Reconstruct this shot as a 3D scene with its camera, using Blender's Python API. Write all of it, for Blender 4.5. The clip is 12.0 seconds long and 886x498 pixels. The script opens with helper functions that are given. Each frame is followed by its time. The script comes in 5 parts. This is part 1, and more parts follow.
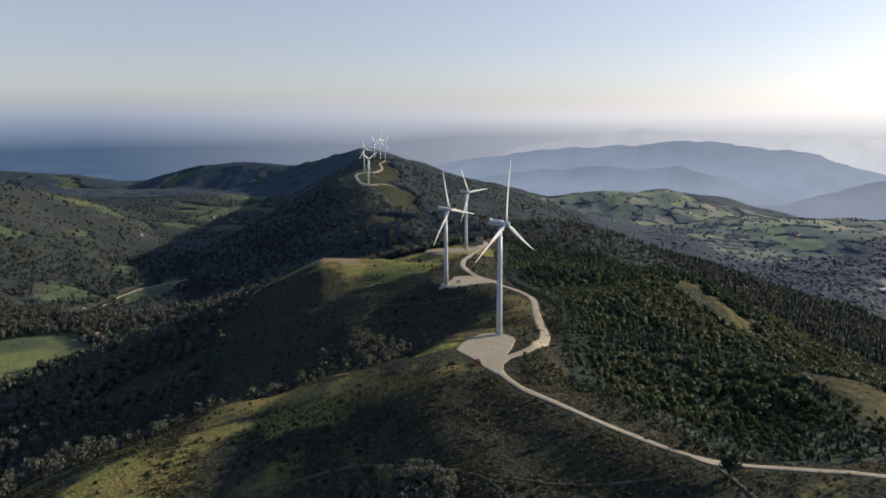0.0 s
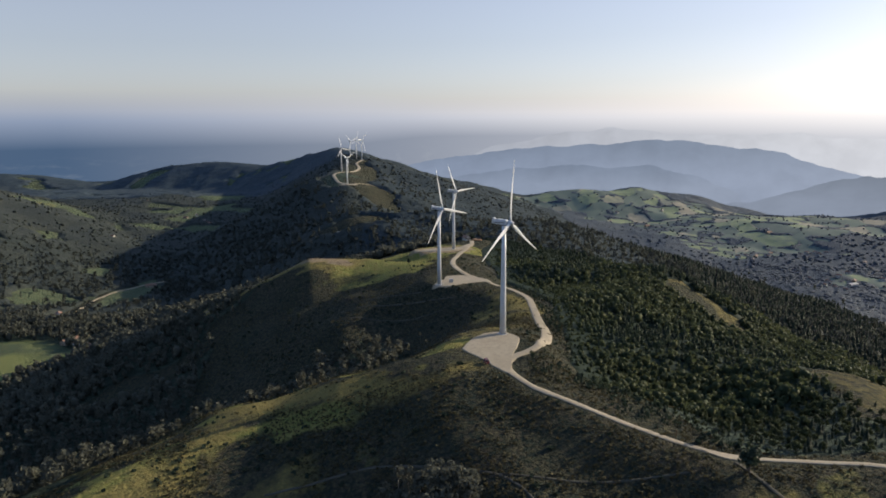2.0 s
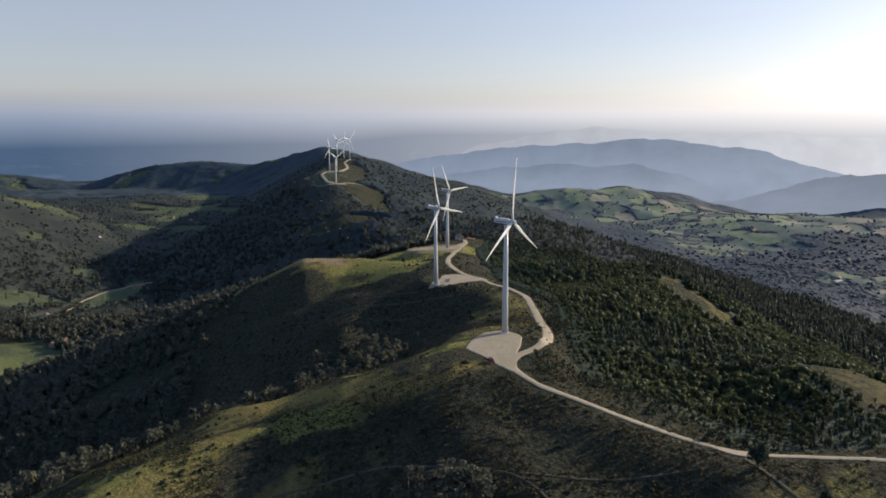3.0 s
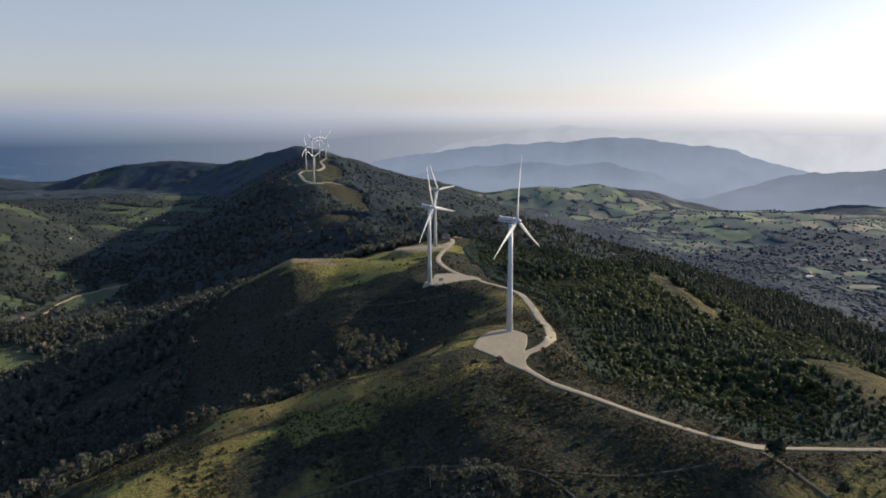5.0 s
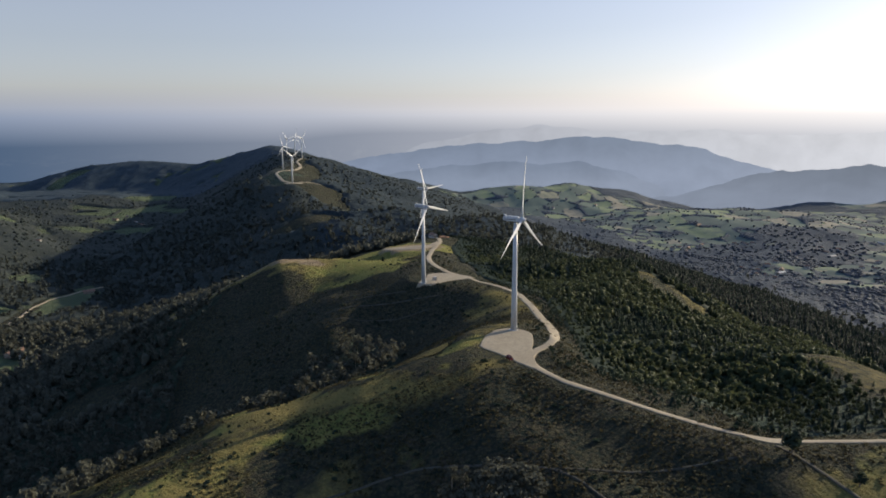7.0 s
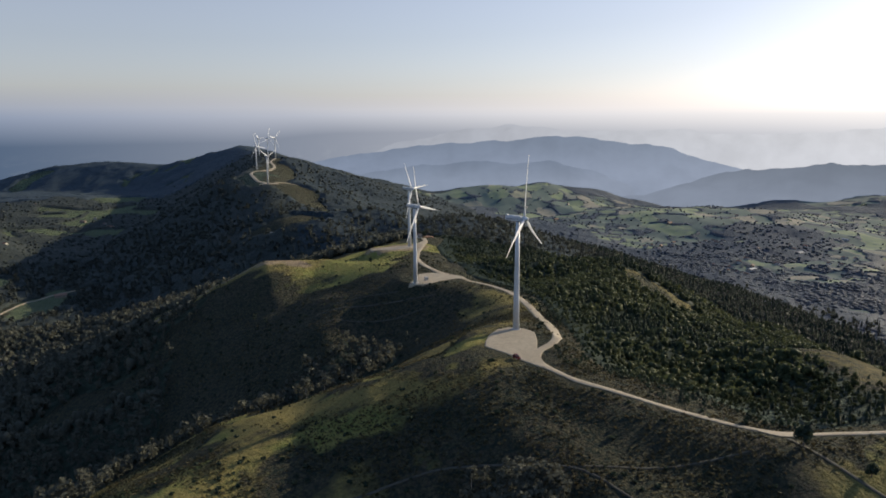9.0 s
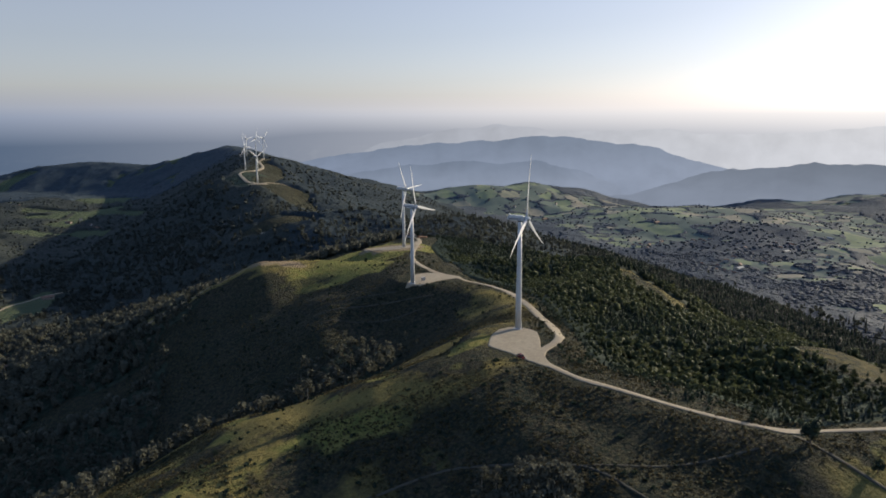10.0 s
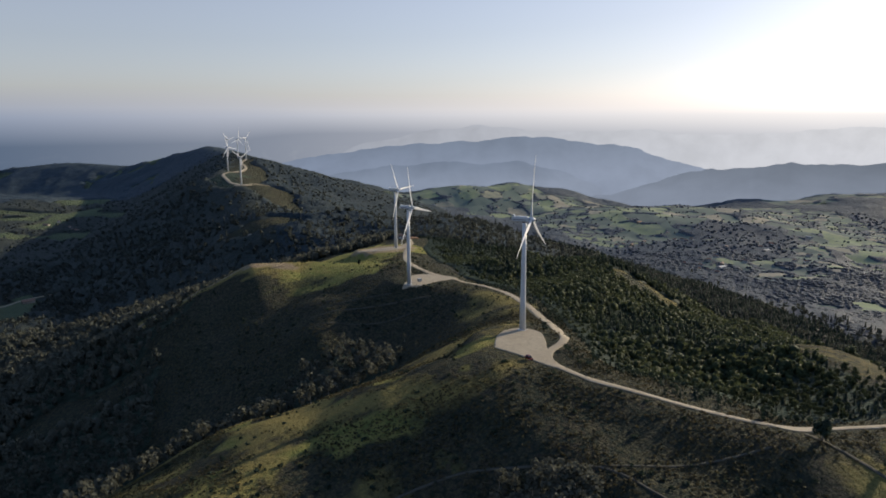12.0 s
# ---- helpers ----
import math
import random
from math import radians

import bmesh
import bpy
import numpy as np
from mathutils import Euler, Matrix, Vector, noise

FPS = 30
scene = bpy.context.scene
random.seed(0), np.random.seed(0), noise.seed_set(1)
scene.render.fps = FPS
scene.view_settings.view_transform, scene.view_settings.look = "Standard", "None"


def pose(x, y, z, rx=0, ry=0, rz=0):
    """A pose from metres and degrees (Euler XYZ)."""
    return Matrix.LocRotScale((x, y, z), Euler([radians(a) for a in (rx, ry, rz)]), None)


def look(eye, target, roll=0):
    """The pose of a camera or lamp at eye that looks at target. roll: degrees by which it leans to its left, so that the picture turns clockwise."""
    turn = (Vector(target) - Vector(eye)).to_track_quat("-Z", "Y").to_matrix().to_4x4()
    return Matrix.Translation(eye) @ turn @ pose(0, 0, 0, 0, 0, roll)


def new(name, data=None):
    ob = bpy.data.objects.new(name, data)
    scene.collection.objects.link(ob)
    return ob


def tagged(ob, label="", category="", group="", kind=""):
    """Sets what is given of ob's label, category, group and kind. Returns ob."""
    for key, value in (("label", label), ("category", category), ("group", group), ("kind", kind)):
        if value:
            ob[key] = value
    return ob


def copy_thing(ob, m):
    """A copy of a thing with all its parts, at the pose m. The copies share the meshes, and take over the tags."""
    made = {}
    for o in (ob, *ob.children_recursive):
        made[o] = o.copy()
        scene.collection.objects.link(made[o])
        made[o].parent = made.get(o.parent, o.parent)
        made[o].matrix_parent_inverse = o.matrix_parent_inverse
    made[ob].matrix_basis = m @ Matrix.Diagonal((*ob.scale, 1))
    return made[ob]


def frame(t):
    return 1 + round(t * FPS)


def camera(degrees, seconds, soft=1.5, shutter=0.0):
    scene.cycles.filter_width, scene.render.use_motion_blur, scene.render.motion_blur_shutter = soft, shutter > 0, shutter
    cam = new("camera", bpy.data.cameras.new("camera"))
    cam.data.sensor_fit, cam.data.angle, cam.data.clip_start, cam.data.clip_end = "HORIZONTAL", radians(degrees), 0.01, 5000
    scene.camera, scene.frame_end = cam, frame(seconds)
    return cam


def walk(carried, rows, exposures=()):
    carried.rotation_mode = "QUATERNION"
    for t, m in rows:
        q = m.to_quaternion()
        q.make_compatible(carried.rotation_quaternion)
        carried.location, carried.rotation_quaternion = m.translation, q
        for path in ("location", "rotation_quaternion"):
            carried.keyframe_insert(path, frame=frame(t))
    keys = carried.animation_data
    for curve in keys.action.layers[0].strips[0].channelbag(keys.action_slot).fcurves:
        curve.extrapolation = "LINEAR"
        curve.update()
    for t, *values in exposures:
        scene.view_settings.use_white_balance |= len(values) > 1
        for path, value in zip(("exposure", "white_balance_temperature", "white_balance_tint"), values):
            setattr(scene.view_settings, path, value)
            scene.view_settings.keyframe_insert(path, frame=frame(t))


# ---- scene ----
cam = camera(65.8, 12.0, soft=1.75)
METRES, EYE, TILT, LEAN, TURN = 80.0, 120.0, 0.0, 0.0, 0.0
ROWS = [
    (0.0, 0.0, 0.0, 0.0, -0.05, -10.86, 0.27),
    (0.5, -0.0392, 0.0019, 0.0005, -0.65, -10.88, 0.28),
    (1.0, -0.0808, 0.0043, 0.0006, -1.26, -10.92, 0.26),
    (1.5, -0.1242, 0.007, 0.001, -1.87, -10.93, 0.25),
    (2.0, -0.1683, 0.0109, 0.0013, -2.48, -10.94, 0.27),
    (2.5, -0.2127, 0.015, 0.0018, -3.12, -10.98, 0.28),
    (3.0, -0.2566, 0.0191, 0.0019, -3.74, -11.02, 0.27),
    (5.0, -0.4318, 0.0404, 0.0031, -6.21, -11.12, 0.26),
    (5.5, -0.4752, 0.0471, 0.0032, -6.82, -11.15, 0.25),
    (6.0, -0.5186, 0.0543, 0.0037, -7.43, -11.17, 0.26),
    (6.5, -0.5615, 0.0618, 0.0037, -8.03, -11.19, 0.25),
    (7.0, -0.6045, 0.0695, 0.0038, -8.65, -11.19, 0.25),
    (9.0, -0.7744, 0.1066, 0.0038, -11.26, -11.22, 0.23),
    (9.5, -0.8161, 0.1163, 0.004, -11.9, -11.22, 0.22),
    (10.0, -0.8571, 0.1265, 0.0042, -12.43, -11.23, 0.21),
    (10.5, -0.8968, 0.137, 0.0051, -12.87, -11.25, 0.19),
    (11.0, -0.9303, 0.1472, 0.005, -13.3, -11.23, 0.18),
    (11.5, -0.9585, 0.1586, 0.0046, -13.73, -11.2, 0.17),
    (12.0, -0.9798, 0.1726, 0.0055, -14.16, -11.19, 0.17),
]
walk(cam, [(t, pose(0, 0, EYE, TILT, LEAN, TURN) @ pose(METRES * x, METRES * y, METRES * z, 90 + pitch, roll, yaw)) for t, x, y, z, yaw, pitch, roll in ROWS],
     exposures=[(0.0, 0.82), (5.5, 0.77), (12.0, 0.65)])

# ---- world, sun ----
SUN_AZ, SUN_EL = 67.0, 18.4          # degrees clockwise from +y, and above the horizon
sun_way = Vector((math.sin(radians(SUN_AZ)) * math.cos(radians(SUN_EL)), math.cos(radians(SUN_AZ)) * math.cos(radians(SUN_EL)), math.sin(radians(SUN_EL))))
world = bpy.data.worlds.new("summer_evening_sky")
scene.world = world
world.use_nodes = True
wn, wl = world.node_tree.nodes, world.node_tree.links
sky = wn.new("ShaderNodeTexSky")
sky.sky_type = "NISHITA"
sky.sun_disc = False
sky.sun_elevation = radians(SUN_EL)
sky.sun_rotation = radians(SUN_AZ)
sky.altitude, sky.air_density, sky.dust_density, sky.ozone_density = 300, 1.0, 1.0, 1.0
wn["Background"].inputs["Strength"].default_value = 0.0735
milky = wn.new("ShaderNodeHueSaturation")          # summer haze takes the colour out of the sky
wash, bright = wn.new("ShaderNodeMapRange"), wn.new("ShaderNodeRGBToBW")          # the brighter the haze, the paler
wash.inputs["From Min"].default_value, wash.inputs["From Max"].default_value = 1.1, 2.7
wash.inputs["To Min"].default_value, wash.inputs["To Max"].default_value = 1.35, 0.60
wl.new(sky.outputs[0], bright.inputs[0])
wl.new(bright.outputs[0], wash.inputs["Value"])
wl.new(wash.outputs["Result"], milky.inputs["Saturation"])
wl.new(sky.outputs[0], milky.inputs["Color"])
cool = wn.new("ShaderNodeMix")
cool.data_type, cool.blend_type = "RGBA", "MULTIPLY"
cool.inputs[0].default_value, cool.inputs[7].default_value = 1.0, (0.96, 0.98, 1.09, 1.0)
wl.new(milky.outputs[0], cool.inputs[6])
veil = wn.new("ShaderNodeMix")          # thin milky air evens out the sky
veil.data_type = "RGBA"
tone, rise = wn.new("ShaderNodeMix"), wn.new("ShaderNodeMapRange")          # pale at the horizon, clear blue overhead
tone.data_type = "RGBA"
tone.inputs[6].default_value, tone.inputs[7].default_value = (3.95, 4.0, 4.1, 1.0), (2.6, 4.0, 6.4, 1.0)
rise.inputs["From Min"].default_value, rise.inputs["From Max"].default_value = 0.15, 0.50
wl.new(rise.outputs["Result"], tone.inputs[0])
wl.new(tone.outputs[2], veil.inputs[7])
overhead, height = wn.new("ShaderNodeTexCoord"), wn.new("ShaderNodeSeparateXYZ")          # a milky blue upper sky
milkiness = wn.new("ShaderNodeMapRange")
milkiness.inputs["From Min"].default_value, milkiness.inputs["From Max"].default_value = 0.15, 0.60
milkiness.inputs["To Min"].default_value, milkiness.inputs["To Max"].default_value = 0.23, 0.46
wl.new(overhead.outputs["Generated"], height.inputs[0])
wl.new(height.outputs["Z"], milkiness.inputs["Value"])
wl.new(height.outputs["Z"], rise.inputs["Value"])
wl.new(milkiness.outputs["Result"], veil.inputs[0])
wl.new(cool.outputs[2], veil.inputs[6])
wl.new(veil.outputs[2], wn["Background"].inputs["Color"])
sun = new("sun", bpy.data.lights.new("sun", "SUN"))
sun.data.energy, sun.data.angle, sun.data.color = 4.4, radians(0.53), (1.0, 0.85, 0.58)
sun.matrix_world = look(sun_way * 3000, (0, 0, 0))
scene.view_settings.use_white_balance = True
scene.view_settings.white_balance_temperature, scene.view_settings.white_balance_tint = 6200, 13


# ---- materials ----
def shader(name):
    m = bpy.data.materials.new(name)
    m.use_nodes = True
    nt = m.node_tree
    return m, nt.nodes, nt.links, nt.nodes["Principled BSDF"]


def node(nodes, kind, **values):
    n = nodes.new("ShaderNode" + kind)
    for key, value in values.items():
        n.inputs[key].default_value = value
    return n


def mixed(nodes, links, factor, a, b, blend="MIX"):
    """A colour mix; factor, a and b are sockets or values."""
    n = nodes.new("ShaderNodeMix")
    n.data_type, n.blend_type = "RGBA", blend
    for socket, value in ((n.inputs[0], factor), (n.inputs[6], a), (n.inputs[7], b)):
        if hasattr(value, "links"):
            links.new(value, socket)
        else:
            socket.default_value = value if isinstance(value, float) else (*value, 1.0)
    return n.outputs[2]


def ramp(nodes, links, source, low, high):
    n = nodes.new("ShaderNodeMapRange")
    n.inputs["From Min"].default_value, n.inputs["From Max"].default_value = low, high
    links.new(source, n.inputs["Value"])
    return n.outputs["Result"]


def grain(nodes, links, place, scale, detail=4.0, rough=0.6):
    n = node(nodes, "TexNoise", Scale=scale, Detail=detail, Roughness=rough)
    links.new(place, n.inputs["Vector"])
    return n.outputs["Fac"]


def plain(name, colour, rough=0.6, metal=0.0, vary=0.12, scale=1.5, bump=0.0):
    """A surface with slight mottling at two sizes."""
    m, nodes, links, bsdf = shader(name)
    place = nodes.new("ShaderNodeNewGeometry").outputs["Position"]
    a, b = grain(nodes, links, place, scale), grain(nodes, links, place, scale * 9)
    dark = tuple(c * (1 - vary) for c in colour)
    lite = tuple(min(1, c * (1 + vary)) for c in colour)
    c1 = mixed(nodes, links, ramp(nodes, links, a, 0.3, 0.7), dark, lite)
    links.new(mixed(nodes, links, ramp(nodes, links, b, 0.35, 0.75), c1, dark), bsdf.inputs["Base Color"])
    bsdf.inputs["Roughness"].default_value, bsdf.inputs["Metallic"].default_value = rough, metal
    if bump:
        n = node(nodes, "Bump", Strength=bump, Distance=0.2)
        links.new(b, n.inputs["Height"])
        links.new(n.outputs[0], bsdf.inputs["Normal"])
    return m


def foliage(name, colours, rough=0.65, through_light=0.34, haze_sheen=0.0, sizes=(0.05, 0.9, 0.9)):
    """Leaves: a spread of greens from tree to tree and from clump to clump."""
    m, nodes, links, bsdf = shader(name)
    colours = [(0.66 * c[0], 0.60 * c[1], 0.68 * c[2]) for c in colours]
    geo = nodes.new("ShaderNodeNewGeometry")
    info = nodes.new("ShaderNodeObjectInfo")
    wide = grain(nodes, links, geo.outputs["Position"], sizes[0], 4)
    fine = grain(nodes, links, geo.outputs["Position"], sizes[1], 4, 0.7)
    leafy = grain(nodes, links, geo.outputs["Position"], sizes[2], 2)
    c1 = mixed(nodes, links, ramp(nodes, links, wide, 0.35, 0.65), colours[0], colours[1])
    c2 = mixed(nodes, links, ramp(nodes, links, fine, 0.4, 0.7), c1, colours[2])
    c3 = mixed(nodes, links, ramp(nodes, links, geo.outputs["Random Per Island"], 0.5, 1.0), c2, colours[3])
    c4 = mixed(nodes, links, ramp(nodes, links, info.outputs["Random"], 0.4, 1.3), c3, colours[1])
    if sizes[1] != sizes[2]:
        c4 = mixed(nodes, links, ramp(nodes, links, leafy, 0.46, 0.62), c4, tuple(0.55 * v for v in colours[2]))
        relief = node(nodes, "Bump", Strength=0.8, Distance=2.0)
        links.new(leafy, relief.inputs["Height"])
        links.new(relief.outputs[0], bsdf.inputs["Normal"])
    links.new(c4, bsdf.inputs["Base Color"])
    bsdf.inputs["Roughness"].default_value = rough
    bsdf.inputs["Specular IOR Level"].default_value = 0.06
    # pale blue sheen on the leaves imitates the haze in front of them
    bsdf.inputs["Sheen Weight"].default_value, bsdf.inputs["Sheen Roughness"].default_value = haze_sheen, 1.0
    bsdf.inputs["Sheen Tint"].default_value = (0.60, 0.80, 1.0, 1.0)
    thin, mix = nodes.new("ShaderNodeBsdfTranslucent"), nodes.new("ShaderNodeMixShader")
    links.new(mixed(nodes, links, 0.5, c4, colours[3]), thin.inputs["Color"])
    mix.inputs[0].default_value = through_light
    links.new(bsdf.outputs[0], mix.inputs[1])
    links.new(thin.outputs[0], mix.inputs[2])
    links.new(mix.outputs[0], nodes["Material Output"].inputs["Surface"])
    return m


# ---- the lie of the land ----
def hashed(ix, iy, seed):
    v = np.sin(ix * 127.1 + iy * 311.7 + seed * 74.7) * 43758.5453
    return v - np.floor(v)


def value_noise(x, y, size, seed):
    x, y = x / size, y / size
    ix, iy = np.floor(x), np.floor(y)
    u, v = x - ix, y - iy
    u, v = u * u * u * (u * (u * 6 - 15) + 10), v * v * v * (v * (v * 6 - 15) + 10)
    a, b = hashed(ix, iy, seed), hashed(ix + 1, iy, seed)
    c, d = hashed(ix, iy + 1, seed), hashed(ix + 1, iy + 1, seed)
    return (a + (b - a) * u) * (1 - v) + (c + (d - c) * u) * v - 0.5


def fractal(x, y, size, seed, octaves=4):
    total, amp = 0.0, 1.0
    for k in range(octaves):
        c, s = math.cos(k * 0.7 + 0.3), math.sin(k * 0.7 + 0.3)
        total = total + amp * value_noise(c * x - s * y, s * x + c * y, size, seed + k)
        size, amp = size * 0.5, amp * 0.5
    return total


# crest lines: (x, y, z) from end to end, fall per metre on the left and on the right of the line's way, roundness,
# and where the right side steepens, and by how much
CRESTS = [
    ([(190, 120, 20), (122, 168, 23.5), (74, 172, 25.5), (45, 199, 27), (14, 245, 29.8), (25, 285, 28.3), (43, 318, 24), (48, 365, 20.8), (42, 395, 18.8), (14, 430, 17), (10, 500, 15)], 0.52, 0.26, 14, 140, 0.36),
    ([(10, 445, 16.6), (20, 560, 12.5), (36, 605, 13), (20, 700, -10), (-30, 780, -14), (-75, 860, -3), (-100, 960, -4), (-120, 1137, 11)], 0.50, 0.36, 26),
    ([(-120, 1137, 11), (-148, 1225, 21), (-148, 1350, 19), (-125, 1500, 28), (-160, 1780, 20), (-262, 2255, 19)], 0.54, 0.34, 30),
    # shoulder west of the far hill
    ([(-262, 2255, 19), (-380, 2330, -7), (-518, 2400, -44), (-723, 2500, -36), (-900, 2540, -50), (-1160, 2500, -122)], 0.40, 0.30, 40),
    # far hill's long east flank
    ([(-125, 1500, 28), (0, 1850, -34), (180, 2150, -90), (330, 2300, -140)], 0.52, 0.28, 40),
    # west spur below the first turbine
    ([(14, 247, 29.5), (-14, 252, 28.6), (-40, 250, 22.5), (-70, 244, 13.0), (-100, 218, 8.8), (-125, 186, 5.5), (-160, 140, -10), (-220, 70, -40)], 0.10, 0.46, 9, 66, 0.15),
    # nose towards the south
    ([(14, 247, 29.5), (-4, 222, 26.6), (10, 185, 20), (30, 150, 19), (70, 90, 15)], 0.42, 0.54, 10),
    # knoll and its spur west of the second turbine
    ([(4, 440, 16.5), (-18, 500, 13), (-53, 534, 11), (-94, 525, 13.6), (-128, 520, -0.8), (-163, 518, -18.5), (-215, 500, -47), (-260, 470, -68)], 0.265, 0.44, 12),
    # eastern shelf, wooded
    ([(42, 330, 22), (85, 370, 18), (130, 430, 12), (168, 482, 6), (205, 512, -16), (262, 552, -52), (340, 610, -100), (420, 670, -150)], 0.46, 0.60, 18),
    ([(8, 470, 14), (60, 475, 14), (120, 482, 11), (165, 485, 5)], 0.62, 0.62, 20),
    ([(18, 560, 12), (100, 680, -4), (140, 900, -18), (200, 1100, -60), (320, 1300, -120)], 0.30, 0.30, 40),
    # south-eastern spur
    ([(122, 168, 23.5), (146, 225, 19), (160, 262, 17.5), (200, 330, -10), (252, 420, -28), (300, 470, -68), (400, 540, -135)], 0.34, 0.52, 14),
    # middle knob
    ([(-75, 860, -6), (14, 890, -3), (60, 960, -25)], 0.50, 0.36, 12),
    # western hills
    ([(-1500, 1150, 70), (-1000, 1260, 32), (-840, 1300, -4), (-725, 1310, -42), (-620, 1400, -90)], 0.30, 0.30, 40),
    ([(-1000, 1260, 30), (-800, 950, -5), (-600, 760, -50), (-480, 640, -78)], 0.30, 0.26, 50),
    ([(-2200, 2750, -60), (-1600, 2800, -100), (-1300, 2760, -130)], 0.22, 0.22, 60),
    # farm shelf
    ([(-420, 600, -72), (-330, 575, -75), (-285, 590, -76)], 0.12, 0.10, 40),
    # hills of the eastern valley
    ([(300, 2050, -128), (445, 2100, -104), (560, 2080, -92), (687, 2100, -82), (760, 2090, -100), (892, 2000, -150)], 0.26, 0.30, 25),
    ([(1100, 1400, -165), (1500, 1500, -150), (2000, 1600, -125), (2800, 1600, -80)], 0.10, 0.10, 120),
]


def smooth_step(v):
    v = np.clip(v, 0, 1)
    return v * v * (3 - 2 * v)


def crest_height(x, y, points, fall_left, fall_right, round_off, steep_from=0.0, steeper=0.0):
    best, side = np.full(x.shape, 1e9), np.zeros(x.shape)
    zsum, wsum = np.zeros(x.shape), np.zeros(x.shape)
    for (ax, ay, az), (bx, by, bz) in zip(points, points[1:]):
        dx, dy = bx - ax, by - ay
        t = np.clip(((x - ax) * dx + (y - ay) * dy) / (dx * dx + dy * dy), 0, 1)
        d = np.hypot(x - ax - t * dx, y - ay - t * dy)
        w = 1 / (d * d + 9) ** 2
        zsum, wsum = zsum + w * (az + t * (bz - az)), wsum + w
        cross = (dx * (y - ay) - dy * (x - ax)) / math.hypot(dx, dy)
        near = d < best
        side, best = np.where(near, np.tanh(cross / 12), side), np.where(near, d, best)
    fall = fall_left * (0.5 + 0.5 * side) + fall_right * (0.5 - 0.5 * side)
    z = zsum / wsum - fall * (np.sqrt(best * best + round_off * round_off) - round_off)
    return z - steeper * np.maximum(best - steep_from, 0) * (0.5 - 0.5 * side), best


def land(x, y):
    """Height of the bare ground."""
    far = np.hypot(x, y)
    east = 0.5 + 0.5 * np.tanh((x - 150) / 200)
    base = (-106 + 18 * np.clip((y - 1100) / 500, 0, 1) - 40 * np.clip((y - 1900) / 500, 0, 1)) * (1 - east) - (150 + 25 * smooth_step((x - 1000) / 500)) * east - 90 * smooth_step((far - 2030) / 500) * east - 40 * smooth_step((far - 2400) / 1500)
    base = base + fractal(x, y, 420, 11, 3) * 16
    soft = 3.5
    heights, nearest = [base], np.full(x.shape, 1e9)
    for crest in CRESTS:
        h, d = crest_height(x, y, *crest)
        heights.append(h)
        nearest = np.minimum(nearest, d)
    top = np.max(heights, axis=0)
    z = top + soft * np.log(sum(np.exp(np.maximum((h - top) / soft, -40)) for h in heights)) - 0.5 * soft
    low_east = smooth_step((x - 420) / 200) * smooth_step((far - 900) / 300)
    z = z + low_east * (fractal(x, y, 300, 57, 3) * 26)
    rough = np.clip((nearest - 8) / 60, 0, 1)
    z = z + fractal(x, y, 90, 3, 4) * 7 * rough + fractal(x, y, 26, 5, 3) * (0.5 + 1.0 * rough)
    return z


def stretched(low, high, near_low, near_high, step, growth, growth_low=1.03):
    """Grid lines: even between near_low and near_high, ever wider outside."""
    lines = list(np.arange(near_low, near_high, step))
    s = step
    while lines[-1] < high:
        s *= growth
        lines.append(lines[-1] + s)
    s, below = step, [near_low]
    while below[-1] > low:
        s *= growth_low
        below.append(below[-1] - s)
    return np.array(below[:0:-1] + lines)


GX = stretched(-4850, 4850, -260, 290, 3.0, 1.03)
GY = stretched(-4850, 4850, 125, 640, 3.0, 1.03, 1.08)
MX, MY = np.meshgrid(GX, GY)
GZ = land(MX, MY)


def flattened(z, cx, cy, rx, ry, level, turn=0.0, soft=0.35):
    """The ground made level within an oval, as for a turbine's pad."""
    c, s = math.cos(turn), math.sin(turn)
    u, v = (c * (MX - cx) + s * (MY - cy)) / rx, (-s * (MX - cx) + c * (MY - cy)) / ry
    k = np.clip((1 + soft - np.hypot(u, v)) / soft, 0, 1)
    k = k * k * (3 - 2 * k)
    return z * (1 - k) + level * k


GZ = GZ - 7.0 * np.exp(-(((MX + 26) / 24) ** 2 + ((MY - 392) / 20) ** 2) ** 1.5)
GZ = GZ - 4.5 * np.exp(-(((MX + 55) / 48) ** 2 + ((MY - 352) / 36) ** 2) ** 1.5)
GZ = flattened(GZ, 18, 262, 18, 24, 28.9, 0.0, 0.75)
GZ = flattened(GZ, 14, 430, 20, 15, 16.4)
GZ = flattened(GZ, 8, 556, 22, 14, 11.9)
GZ = flattened(GZ, -122, 1137, 16, 12, 10.8)


def ground_z(x, y):
    x, y = np.asarray(x, float), np.asarray(y, float)
    i = np.clip(np.searchsorted(GX, x) - 1, 0, len(GX) - 2)
    j = np.clip(np.searchsorted(GY, y) - 1, 0, len(GY) - 2)
    u, v = (x - GX[i]) / (GX[i + 1] - GX[i]), (y - GY[j]) / (GY[j + 1] - GY[j])
    return (GZ[j, i] * (1 - u) + GZ[j, i + 1] * u) * (1 - v) + (GZ[j + 1, i] * (1 - u) + GZ[j + 1, i + 1] * u) * v


